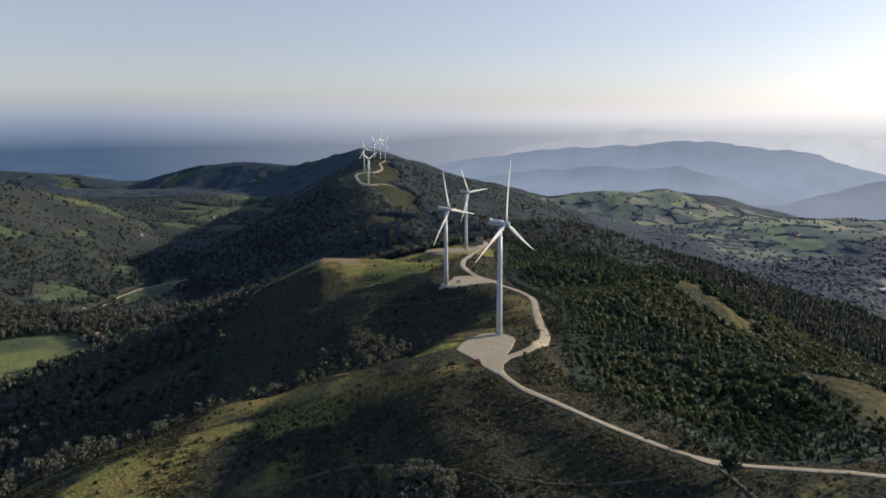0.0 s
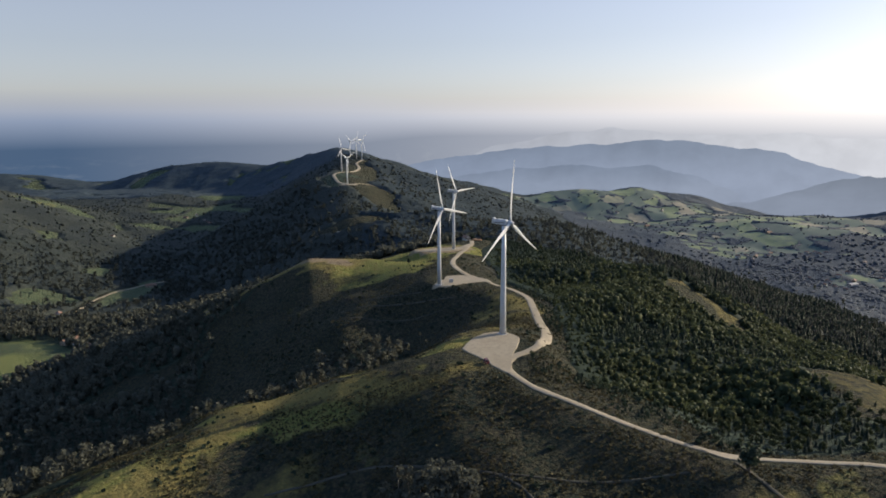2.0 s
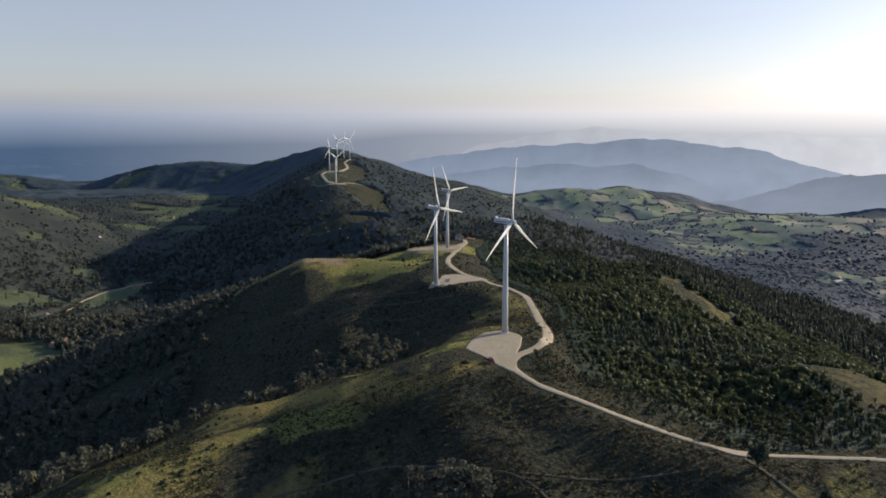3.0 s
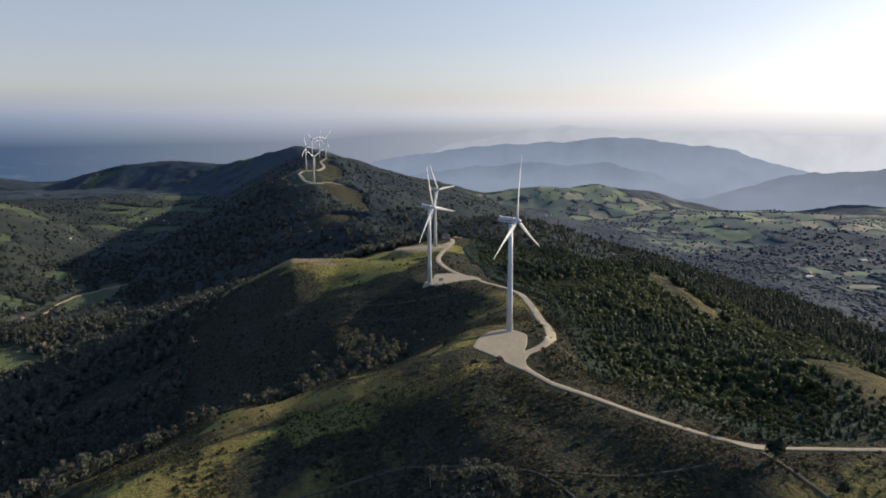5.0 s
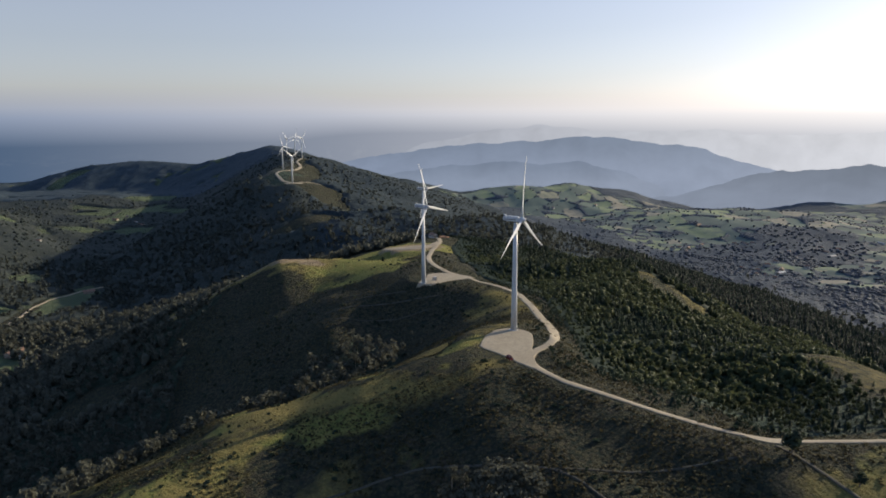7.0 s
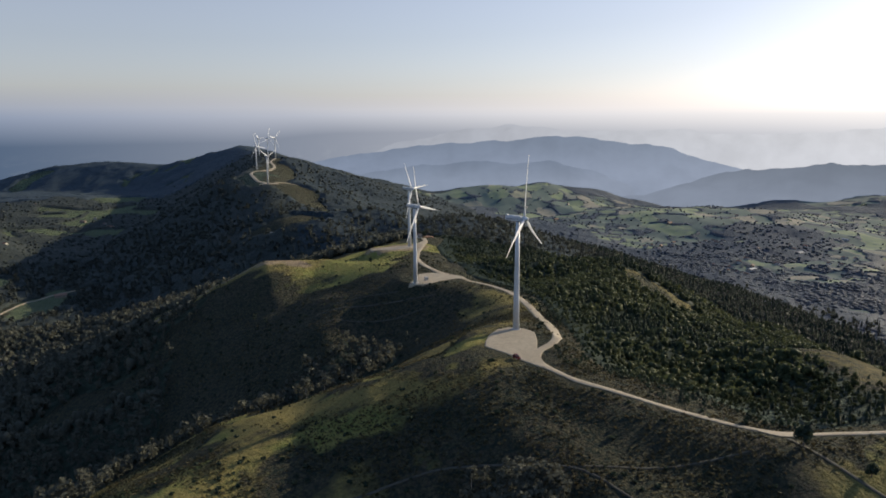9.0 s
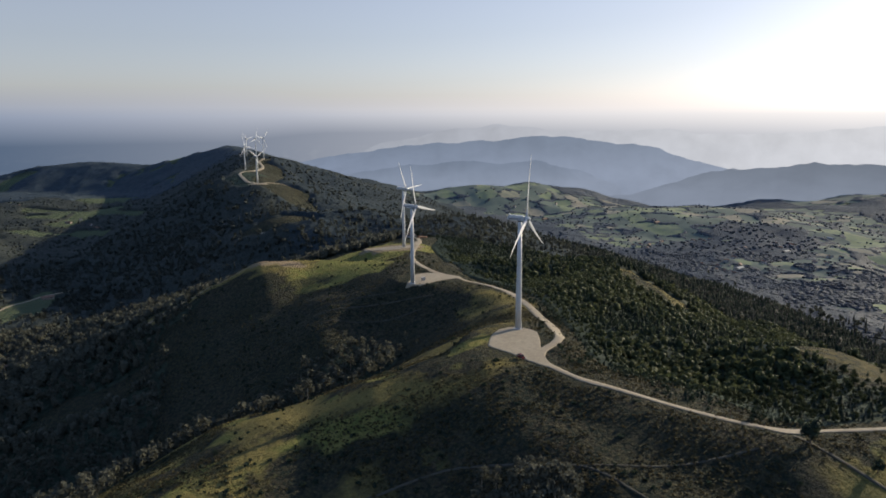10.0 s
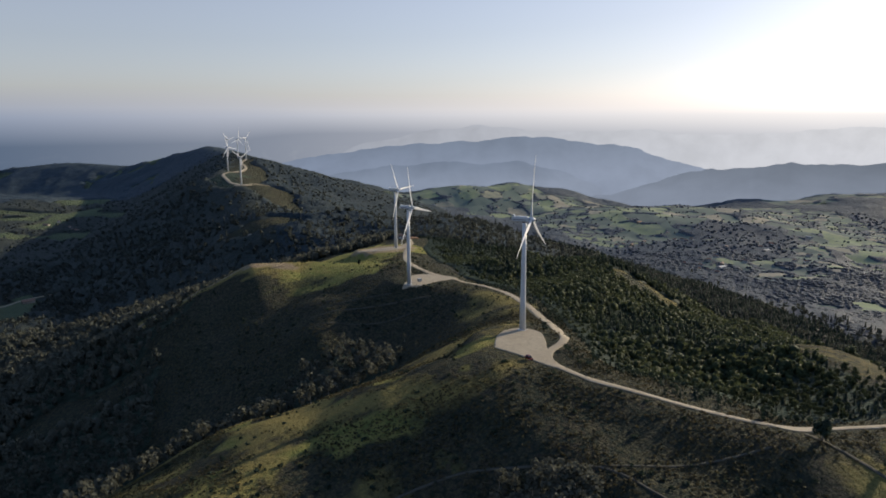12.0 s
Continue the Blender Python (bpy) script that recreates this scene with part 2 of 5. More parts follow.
def mesh_of(name, verts, faces, material=None, smooth=False):
    """A mesh from arrays of corners and of faces that all have as many corners."""
    me = bpy.data.meshes.new(name)
    verts, faces = np.asarray(verts, np.float32), np.asarray(faces, np.int32)
    n, k = faces.shape
    me.vertices.add(len(verts))
    me.vertices.foreach_set("co", verts.ravel())
    me.loops.add(n * k)
    me.loops.foreach_set("vertex_index", faces.ravel())
    me.polygons.add(n)
    me.polygons.foreach_set("loop_start", np.arange(0, n * k, k, dtype=np.int32))
    if smooth:
        me.polygons.foreach_set("use_smooth", np.ones(n, bool))
    me.update(calc_edges=True)
    if material:
        me.materials.append(material)
    return me


# ---- what grows where ----
smooth = smooth_step


def oval(x, y, cx, cy, rx, ry, turn=0.0, soft=0.4):
    c, s = math.cos(radians(turn)), math.sin(radians(turn))
    size = min(rx, ry)
    x = x + 0.9 * size * value_noise(x, y, 0.7 * size, 71)
    y = y + 0.9 * size * value_noise(x, y, 0.6 * size, 72)
    u, v = (c * (x - cx) + s * (y - cy)) / rx, (-s * (x - cx) + c * (y - cy)) / ry
    return smooth((1 + soft - np.hypot(u, v)) / soft)


def along(x, y, points, width, soft=0.5):
    """1 near a line in the plan, 0 away from it."""
    best = np.full(np.shape(x), 1e9)
    for (ax, ay), (bx, by) in zip(points, points[1:]):
        dx, dy = bx - ax, by - ay
        t = np.clip(((x - ax) * dx + (y - ay) * dy) / (dx * dx + dy * dy), 0, 1)
        best = np.minimum(best, np.hypot(x - ax - t * dx, y - ay - t * dy))
    best = best + 0.8 * width * value_noise(x, y, 1.6 * width, 73)
    return smooth((width * (1 + soft) - best) / (width * soft))


WOOD_EDGE = [(178, 92), (191, 77), (203, 71), (216, 72), (233, 56), (256, 51), (284, 52), (322, 56), (350, 57), (390, 60), (420, 58), (450, 44), (500, 38), (560, 44), (610, 52), (640, 20), (660, -90)]
FARM_OVALS = [(-368, 556, 56, 54, 0), (-372, 850, 26, 110, 5), (-484, 1008, 22, 34, 0), (-575, 1420, 75, 24, 0), (-512, 1590, 34, 95, -14), (-475, 1690, 34, 75, 0), (-528, 1865, 70, 55, 0), (-462, 1432, 48, 45, 0), (-600, 1620, 50, 36, 0)]
FAR_ROAD = [(-120, 1138), (-137, 1157), (-148, 1194), (-156, 1234), (-154, 1288), (-139, 1311), (-127, 1363), (-123, 1398), (-133, 1453), (-126, 1494), (-128, 1560)]


def bare_farm(x, y, level=1.0):
    f = np.zeros(np.shape(x))
    for k, (cx, cy, rx, ry, turn) in enumerate(FARM_OVALS):
        f = np.maximum(f, oval(x, y, cx, cy, rx, ry, turn, 0.15) * (1.0 if k == 0 else level))
    return f


def east_farm(x, y, z):
    k = smooth((x - 500 - 0.05 * (y - 1400) + 90 * fractal(x, y, 150, 78, 3)) / 90) * smooth((np.hypot(x, y) - 985 + 160 * fractal(x, y, 200, 77, 2)) / 70) * smooth((-105 - z) / 14) + oval(x, y, 600, 2030, 330, 170, 0, 0.5)
    return np.clip(k, 0, 1)


def field_plots(x, y):
    """Small fields as uneven cells: two random values for each, and the way to its edge in metres."""
    wx = x + 26 * fractal(x, y, 90, 61, 2)
    wy = (y + 26 * fractal(x, y, 90, 63, 2)) * 0.8
    size = np.where(hashed(np.floor(wx / 240), np.floor(wy / 240), 9) > 0.45, 30.0, 54.0)
    ix, iy = np.floor(wx / size), np.floor(wy / size)
    first, second = np.full(np.shape(x), 1e9), np.full(np.shape(x), 1e9)
    r1, r2 = np.zeros(np.shape(x)), np.zeros(np.shape(x))
    for i in (-1, 0, 1):
        for j in (-1, 0, 1):
            cx, cy = ix + i, iy + j
            d = np.hypot((cx + 0.08 + 0.84 * hashed(cx, cy, 5)) * size - wx, (cy + 0.08 + 0.84 * hashed(cx, cy, 6)) * size - wy)
            near = d < first
            second = np.where(near, first, np.minimum(second, d))
            r1, r2 = np.where(near, hashed(cx, cy, 7), r1), np.where(near, hashed(cx, cy, 8), r2)
            first = np.where(near, d, first)
    return r1, r2, (second - first) / 2


def glades(x, y):
    """Small rough pastures among the western woods."""
    return smooth((fractal(x, y, 95, 97, 4) - 0.27) / 0.05) * smooth((-340 - x) / 60) * smooth((y - 580) / 60)


def woods(x, y, z):
    """How thickly trees stand, 0 to 1."""
    ye, xe = np.array(WOOD_EDGE).T
    n = fractal(x, y, 60, 21, 3)
    east = smooth((x - np.interp(y, ye, xe) + 10 * n) / 6) * smooth((y - 178 - 0.06 * np.abs(x - 100)) / 4)
    east = east * (1 - 0.85 * oval(x, y, 76, 238, 9, 13)) * (1 - oval(x, y, 185, 437, 36, 19, -61)) * (1 - 0.97 * oval(x, y, 172, 258, 22, 46, -20))
    west = smooth((-136 - x + 25 * n) / 12) * smooth((y - 322) / 20)
    west = np.maximum(west, along(x, y, [(-44, 340), (-75, 340), (-110, 337), (-150, 318), (-200, 290), (-260, 250)], 17))
    west = np.maximum(west, along(x, y, [(-185, 262), (-260, 290)], 32))
    west = np.maximum(west, along(x, y, [(-48, 345), (-40, 372)], 8) * 0.8)
    west = west * (1 - oval(x, y, -196, 440, 34, 15, 15)) * (1 - 0.9 * oval(x, y, -112, 470, 50, 36))
    west = west * (1 - along(x, y, [(-94, 527), (-128, 522), (-175, 515)], 14))
    north = smooth((y - 600 - 0.15 * x + 20 * n) / 25)
    open_hill = (1 - oval(x, y, -88, 846, 46, 24, 5)) * (1 - oval(x, y, 34, 1112, 18, 14)) * (1 - along(x, y, [(-100, 1140), (-76, 1100), (-62, 1060), (-52, 1020)], 24, 1.2)) * (1 - along(x, y, FAR_ROAD, 18, 1.0)) * (1 - along(x, y, [(-112, 1160), (-106, 1300), (-108, 1400)], 14, 1.8))
    open_hill = open_hill * (1 - 0.75 * oval(x, y, -790, 1310, 130, 90, -15))
    farm = np.maximum(bare_farm(x, y), along(x, y, [(-378, 688), (-380, 721), (-398, 807), (-397, 874), (-385, 944), (-350, 967)], 9))
    total = np.maximum(np.maximum(east, west), north) * open_hill * (1 - farm) * (1 - 0.95 * glades(x, y))
    far_farm = east_farm(x, y, z)
    r1, r2, edge = field_plots(x, y)
    stand = smooth((fractal(x, y, 260, 33, 5) + 0.06 * smooth((1750 - np.hypot(x, y)) / 600) - 0.000) / 0.05)
    hedge = np.maximum(stand, 0.62 * smooth((4.2 - edge + 15 * fractal(x, y, 34, 66, 2)) / 5))
    return total * (1 - far_farm) + far_farm * hedge


def cover_maps():
    """Dry grass, meadow, bare soil; farmland, wood floor with a shade-darkened hillside."""
    x, y, z = MX, MY, GZ
    n = fractal(x, y, 30, 41, 4)
    dry = along(x, y, [(2, 290), (-12, 302), (-32, 308), (-52, 314), (-92, 314), (-130, 300), (-170, 270)], 9, 1.6) * np.clip(0.75 + 1.4 * n, 0, 1)
    dry = np.maximum(dry, along(x, y, [(-10, 254), (-40, 262), (-80, 270), (-120, 262)], 16, 1.2) * np.clip(0.8 + 1.8 * n, 0, 1))
    dry = np.maximum(dry, along(x, y, [(-6, 262), (-26, 254), (-46, 254), (-70, 264), (-110, 258)], 9, 1.4) * np.clip(0.75 + 2.2 * n, 0, 1))
    dry = np.maximum(dry, oval(x, y, -100, 200, 36, 32, 30, 0.8) * np.clip(0.4 + 2.0 * n, 0, 0.8))
    dry = np.maximum(dry, along(x, y, [(-55, 535), (-94, 528), (-128, 522), (-172, 514)], 5, 1.0) * 0.95)
    dry = np.maximum(dry, along(x, y, [(-12, 262), (10, 296), (36, 330), (30, 390)], 9, 1.5) * np.clip(0.6 + 1.8 * n, 0, 1))
    dry = np.maximum(dry, oval(x, y, 185, 437, 36, 19, -61) * np.clip(0.35 + 1.4 * n, 0, 0.6))
    dry = np.maximum(dry, oval(x, y, 172, 262, 14, 45, -20) * 0.42)
    dry = np.maximum(dry, along(x, y, [(-95, 1145), (-76, 1105), (-62, 1060), (-52, 1020)], 22, 1.4) * np.clip(0.05 + 0.9 * n, 0, 0.26))
    dry = np.maximum(dry, along(x, y, [(-115, 1150), (-112, 1280), (-105, 1400)], 14, 1.4) * np.clip(0.05 + 0.9 * n, 0, 0.26))
    dry = np.maximum(dry, oval(x, y, -88, 850, 40, 13, 5) * 0.22)
    dry = np.maximum(dry, oval(x, y, 34, 1112, 16, 9) * 0.9)
    dry = np.maximum(dry, oval(x, y, -790, 1310, 130, 90, -15) * 0.45)
    dry = np.maximum(dry, oval(x, y, 92, 152, 30, 9, 0) * np.clip(0.3 + 1.5 * n, 0, 0.6))
    dry = np.maximum(dry, oval(x, y, -86, 522, 28, 14, 0) * np.clip(0.95 + 1.6 * n, 0, 1))
    meadow = oval(x, y, -35, 505, 42, 30, 20, 0.5) * np.clip(0.9 + n, 0, 1)
    meadow = np.maximum(meadow, oval(x, y, 0, 555, 34, 26, 0, 0.5) * 0.8)
    meadow = np.maximum(meadow, oval(x, y, 120, 152, 42, 14, 4, 0.4) * np.clip(0.35 + 1.5 * n, 0, 0.6))
    meadow = np.maximum(meadow, along(x, y, [(-66, 232), (-95, 214), (-125, 186)], 4, 1.6) * np.clip(0.35 + 2.0 * n, 0, 0.8))
    meadow = np.maximum(meadow, oval(x, y, -88, 850, 42, 15, 5) * 0.28)
    meadow = np.maximum(meadow, oval(x, y, -95, 215, 60, 45, 25, 0.6) * np.clip(0.15 + 2.4 * fractal(x, y, 17, 47, 3), 0, 0.75))
    meadow = np.maximum(meadow, along(x, y, [(-10, 262), (-50, 285), (-110, 290), (-160, 262)], 14, 1.0) * np.clip(0.2 + 2.2 * fractal(x, y, 14, 48, 3), 0, 0.7))
    pasture = bare_farm(x, y, 0.62) * np.clip(1.05 + 1.2 * fractal(x, y, 60, 43, 3), 0.3, 1)
    pasture = np.maximum(pasture, 0.42 * glades(x, y))
    soil = oval(x, y, -14, 252, 9, 3.2, -10, 0.8) * np.clip(0.6 + 2.2 * n, 0, 1)
    soil = np.maximum(soil, along(x, y, [(-94, 529), (-128, 523), (-176, 513)], 2.4, 0.8) * 0.8)
    soil = np.maximum(soil, oval(x, y, -88, 526, 17, 8, -10, 0.9) * np.clip(0.7 + 2.0 * n, 0, 1))
    soil = np.maximum(soil, oval(x, y, 8, 556, 24, 10, 8, 0.5) * 0.9)
    # far hill's west slope: dark scrub tone that also paints in its shade
    wood = np.maximum(woods(x, y, z), 0.95 * oval(x, y, -205, 1170, 85, 190, 0))
    return np.stack([dry, meadow, soil, np.ones_like(x)], -1), np.stack([east_farm(x, y, z), wood, pasture, np.ones_like(x)], -1)


def ground_material():
    m, nodes, links, bsdf = shader("hill_ground")
    place = nodes.new("ShaderNodeNewGeometry").outputs["Position"]
    covers = []
    for name in ("cover", "tillage"):
        a = nodes.new("ShaderNodeAttribute")
        a.attribute_name = name
        sep = nodes.new("ShaderNodeSeparateColor")
        links.new(a.outputs["Color"], sep.inputs[0])
        covers.append(sep.outputs)
    dry, meadow, soil = covers[0][0], covers[0][1], covers[0][2]
    farm, wood, pasture = covers[1][0], covers[1][1], covers[1][2]
    big, mid = grain(nodes, links, place, 0.035, 5), grain(nodes, links, place, 0.22, 5, 0.65)
    fine, tiny = grain(nodes, links, place, 1.1, 4, 0.7), grain(nodes, links, place, 3.5, 3, 0.7)
    base = mixed(nodes, links, ramp(nodes, links, big, 0.38, 0.62), (0.045, 0.045, 0.031), (0.064, 0.054, 0.040))
    base = mixed(nodes, links, ramp(nodes, links, mid, 0.46, 0.62), base, (0.023, 0.031, 0.023))
    base = mixed(nodes, links, ramp(nodes, links, fine, 0.47, 0.66), base, (0.094, 0.084, 0.046))
    base = mixed(nodes, links, ramp(nodes, links, tiny, 0.55, 0.8), base, (0.024, 0.032, 0.023))

    canopy = node(nodes, "TexVoronoi", Scale=0.15, Randomness=1.0)
    links.new(place, canopy.inputs["Vector"])
    clump = node(nodes, "TexVoronoi", Scale=0.62, Randomness=1.0)
    links.new(place, clump.inputs["Vector"])
    # dips between clumps darkened: crease shade painted into the ground colour
    gap = ramp(nodes, links, clump.outputs["Distance"], 0.42, 0.8)
    base = mixed(nodes, links, gap, base, (0.024, 0.031, 0.025))

    def spread(mask, amount, low, high):
        """A cover's mask with a broken edge."""
        add = nodes.new("ShaderNodeMath")
        add.operation = "MULTIPLY_ADD"
        links.new(mid, add.inputs[0])
        add.inputs[1].default_value = amount
        links.new(mask, add.inputs[2])
        return ramp(nodes, links, add.outputs[0], low + amount * 0.5, high + amount * 0.5)

    tan = mixed(nodes, links, ramp(nodes, links, fine, 0.35, 0.7), (0.262, 0.204, 0.074), (0.150, 0.134, 0.052))
    tan = mixed(nodes, links, ramp(nodes, links, tiny, 0.52, 0.8), tan, (0.070, 0.074, 0.032))
    green = mixed(nodes, links, ramp(nodes, links, mid, 0.35, 0.65), (0.182, 0.196, 0.056), (0.232, 0.198, 0.070))
    green = mixed(nodes, links, ramp(nodes, links, fine, 0.5, 0.8), green, (0.078, 0.100, 0.034))
    earth = mixed(nodes, links, ramp(nodes, links, fine, 0.35, 0.7), (0.29, 0.225, 0.15), (0.19, 0.15, 0.09))
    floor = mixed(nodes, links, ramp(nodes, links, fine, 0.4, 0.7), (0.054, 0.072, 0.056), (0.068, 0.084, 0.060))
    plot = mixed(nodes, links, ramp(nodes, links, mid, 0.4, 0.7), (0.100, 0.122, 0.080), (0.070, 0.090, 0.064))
    # dark rims of the crown cells paint the shade between treetops
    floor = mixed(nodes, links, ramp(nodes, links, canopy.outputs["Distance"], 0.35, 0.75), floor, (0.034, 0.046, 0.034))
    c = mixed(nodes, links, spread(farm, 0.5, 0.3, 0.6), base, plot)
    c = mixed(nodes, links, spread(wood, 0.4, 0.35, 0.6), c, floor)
    lush = mixed(nodes, links, ramp(nodes, links, mid, 0.35, 0.7), (0.070, 0.098, 0.060), (0.105, 0.114, 0.066))
    lush = mixed(nodes, links, ramp(nodes, links, pasture, 0.6, 0.9), lush, (0.17, 0.185, 0.075))
    c = mixed(nodes, links, spread(pasture, 0.3, 0.15, 0.4), c, lush)
    c = mixed(nodes, links, spread(meadow, 0.8, 0.35, 0.75), c, green)
    c = mixed(nodes, links, spread(dry, 1.2, 0.3, 0.85), c, tan)
    c = mixed(nodes, links, spread(soil, 0.8, 0.35, 0.65), c, earth)
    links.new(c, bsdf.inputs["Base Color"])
    bsdf.inputs["Roughness"].default_value = 0.9
    bsdf.inputs["Specular IOR Level"].default_value = 0.04
    height = nodes.new("ShaderNodeMath")
    height.operation = "MULTIPLY_ADD"
    links.new(fine, height.inputs[0])
    height.inputs[1].default_value = 1.0
    lump = nodes.new("ShaderNodeMath")
    lump.operation = "MULTIPLY_ADD"
    links.new(clump.outputs["Distance"], lump.inputs[0])
    lump.inputs[1].default_value = -0.45
    links.new(ramp(nodes, links, mid, 0.2, 0.8), lump.inputs[2])
    crowns = nodes.new("ShaderNodeMath")
    crowns.operation = "MULTIPLY"
    links.new(canopy.outputs["Distance"], crowns.inputs[0])
    links.new(wood, crowns.inputs[1])
    domes = nodes.new("ShaderNodeMath")
    domes.operation = "MULTIPLY_ADD"
    links.new(crowns.outputs[0], domes.inputs[0])
    domes.inputs[1].default_value = -2.2
    links.new(lump.outputs[0], domes.inputs[2])
    links.new(domes.outputs[0], height.inputs[2])
    b = node(nodes, "Bump", Strength=1.0, Distance=1.9)
    links.new(height.outputs[0], b.inputs["Height"])
    links.new(b.outputs[0], bsdf.inputs["Normal"])
    return m


ground_mat = ground_material()
nx, ny = len(GX), len(GY)
idx = np.arange(nx * ny).reshape(ny, nx)
quads = np.stack([idx[:-1, :-1], idx[:-1, 1:], idx[1:, 1:], idx[1:, :-1]], -1).reshape(-1, 4)
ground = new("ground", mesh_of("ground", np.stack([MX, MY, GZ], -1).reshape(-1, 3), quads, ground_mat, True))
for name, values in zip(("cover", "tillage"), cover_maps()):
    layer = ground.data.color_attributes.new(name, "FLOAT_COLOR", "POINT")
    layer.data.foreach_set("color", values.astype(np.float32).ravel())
tagged(ground, "rolling green hill ridges with bracken, dry grass and farmed valleys", "ground", kind="structure")


def field_material():
    m, nodes, links, bsdf = shader("farmed_fields")
    place = nodes.new("ShaderNodeNewGeometry").outputs["Position"]
    a, sep = nodes.new("ShaderNodeAttribute"), nodes.new("ShaderNodeSeparateColor")
    a.attribute_name = "plot"
    links.new(a.outputs["Color"], sep.inputs[0])
    mid, fine = grain(nodes, links, place, 0.05, 4), grain(nodes, links, place, 0.3, 4, 0.7)
    c = mixed(nodes, links, ramp(nodes, links, sep.outputs[0], 0.50, 0.56), (0.116, 0.140, 0.110), (0.245, 0.216, 0.160))
    c = mixed(nodes, links, ramp(nodes, links, sep.outputs[1], 0.70, 0.74), c, (0.176, 0.204, 0.112))
    c = mixed(nodes, links, ramp(nodes, links, sep.outputs[1], 0.36, 0.32), c, (0.082, 0.102, 0.088))
    c = mixed(nodes, links, ramp(nodes, links, mid, 0.45, 0.75), c, (0.112, 0.128, 0.108))
    c = mixed(nodes, links, ramp(nodes, links, fine, 0.5, 0.8), c, (0.096, 0.110, 0.088))
    links.new(c, bsdf.inputs["Base Color"])
    bsdf.inputs["Roughness"].default_value, bsdf.inputs["Specular IOR Level"].default_value = 0.95, 0.04
    # bluish sheen stands in for haze lying over the fields
    bsdf.inputs["Sheen Weight"].default_value, bsdf.inputs["Sheen Roughness"].default_value = 0.03, 1.0
    bsdf.inputs["Sheen Tint"].default_value = (0.60, 0.80, 1.0, 1.0)
    return m


def field_sheet(x0, x1, y0, y1, step):
    fx, fy = np.meshgrid(np.arange(x0, x1, step), np.arange(y0, y1, step))
    z = ground_z(fx, fy)
    k = east_farm(fx, fy, z)
    r1, r2, edge = field_plots(fx, fy)
    bearing = np.degrees(np.arctan2(fx + 40, fy))
    i = np.arange(fx.size).reshape(fx.shape)
    q = np.stack([i[:-1, :-1], i[:-1, 1:], i[1:, 1:], i[1:, :-1]], -1).reshape(-1, 4)
    inside = ((k > 0.5) & (bearing < 58) & (woods(fx, fy, z) < 0.97)).ravel()
    q = q[inside[q].any(1)]
    used, back = np.unique(q, return_inverse=True)
    z = z + np.where(k > 0.3, 0.5, -0.6)
    ob = new("fields", mesh_of("fields", np.stack([fx.ravel(), fy.ravel(), z.ravel()], -1)[used], back.reshape(-1, 4), field_material(), True))
    layer = ob.data.color_attributes.new("plot", "FLOAT_COLOR", "POINT")
    layer.data.foreach_set("color", np.stack([r1, r2, edge, np.ones_like(r1)], -1).reshape(-1, 4)[used].astype(np.float32).ravel())
    return tagged(ob, "patchwork of small green and stubble fields in the valley", "fields", kind="structure")


field_sheet(300, 2300, 500, 2400, 6.5)


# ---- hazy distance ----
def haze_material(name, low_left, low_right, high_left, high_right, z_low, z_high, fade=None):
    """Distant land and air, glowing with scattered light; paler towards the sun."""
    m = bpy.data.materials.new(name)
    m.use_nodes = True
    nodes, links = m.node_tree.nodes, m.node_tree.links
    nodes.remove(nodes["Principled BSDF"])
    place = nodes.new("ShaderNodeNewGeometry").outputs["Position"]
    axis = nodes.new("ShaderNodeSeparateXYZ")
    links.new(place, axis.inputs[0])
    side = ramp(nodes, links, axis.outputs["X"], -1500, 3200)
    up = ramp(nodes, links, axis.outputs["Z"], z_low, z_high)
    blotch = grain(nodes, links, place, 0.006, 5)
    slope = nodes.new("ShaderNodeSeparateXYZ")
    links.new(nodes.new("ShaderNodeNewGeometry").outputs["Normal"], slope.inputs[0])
    # haze and the brightening towards the sun are painted as emission colour
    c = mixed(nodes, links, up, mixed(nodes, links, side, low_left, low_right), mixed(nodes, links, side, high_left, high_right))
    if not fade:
        # blotches and left-facing slopes dimmed: spur shading painted into the glow
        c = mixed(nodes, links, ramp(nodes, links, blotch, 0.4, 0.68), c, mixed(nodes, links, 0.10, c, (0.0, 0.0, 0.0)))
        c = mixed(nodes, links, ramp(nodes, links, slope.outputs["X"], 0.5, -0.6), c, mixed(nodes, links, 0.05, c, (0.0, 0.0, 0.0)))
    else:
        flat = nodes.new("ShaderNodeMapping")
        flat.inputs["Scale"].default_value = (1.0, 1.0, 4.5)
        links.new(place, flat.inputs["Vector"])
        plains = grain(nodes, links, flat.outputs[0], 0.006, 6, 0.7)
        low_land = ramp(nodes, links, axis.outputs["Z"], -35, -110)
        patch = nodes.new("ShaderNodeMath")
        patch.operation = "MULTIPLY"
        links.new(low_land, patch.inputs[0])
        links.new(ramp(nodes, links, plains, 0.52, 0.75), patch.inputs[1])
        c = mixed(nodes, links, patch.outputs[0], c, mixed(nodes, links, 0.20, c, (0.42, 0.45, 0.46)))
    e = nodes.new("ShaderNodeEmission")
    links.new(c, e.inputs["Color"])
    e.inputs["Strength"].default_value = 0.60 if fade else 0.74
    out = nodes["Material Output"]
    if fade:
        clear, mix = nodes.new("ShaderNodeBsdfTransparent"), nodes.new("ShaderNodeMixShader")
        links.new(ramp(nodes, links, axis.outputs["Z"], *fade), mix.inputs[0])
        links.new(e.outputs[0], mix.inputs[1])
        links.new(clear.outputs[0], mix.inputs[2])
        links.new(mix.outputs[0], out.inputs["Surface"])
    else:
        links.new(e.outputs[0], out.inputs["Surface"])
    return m


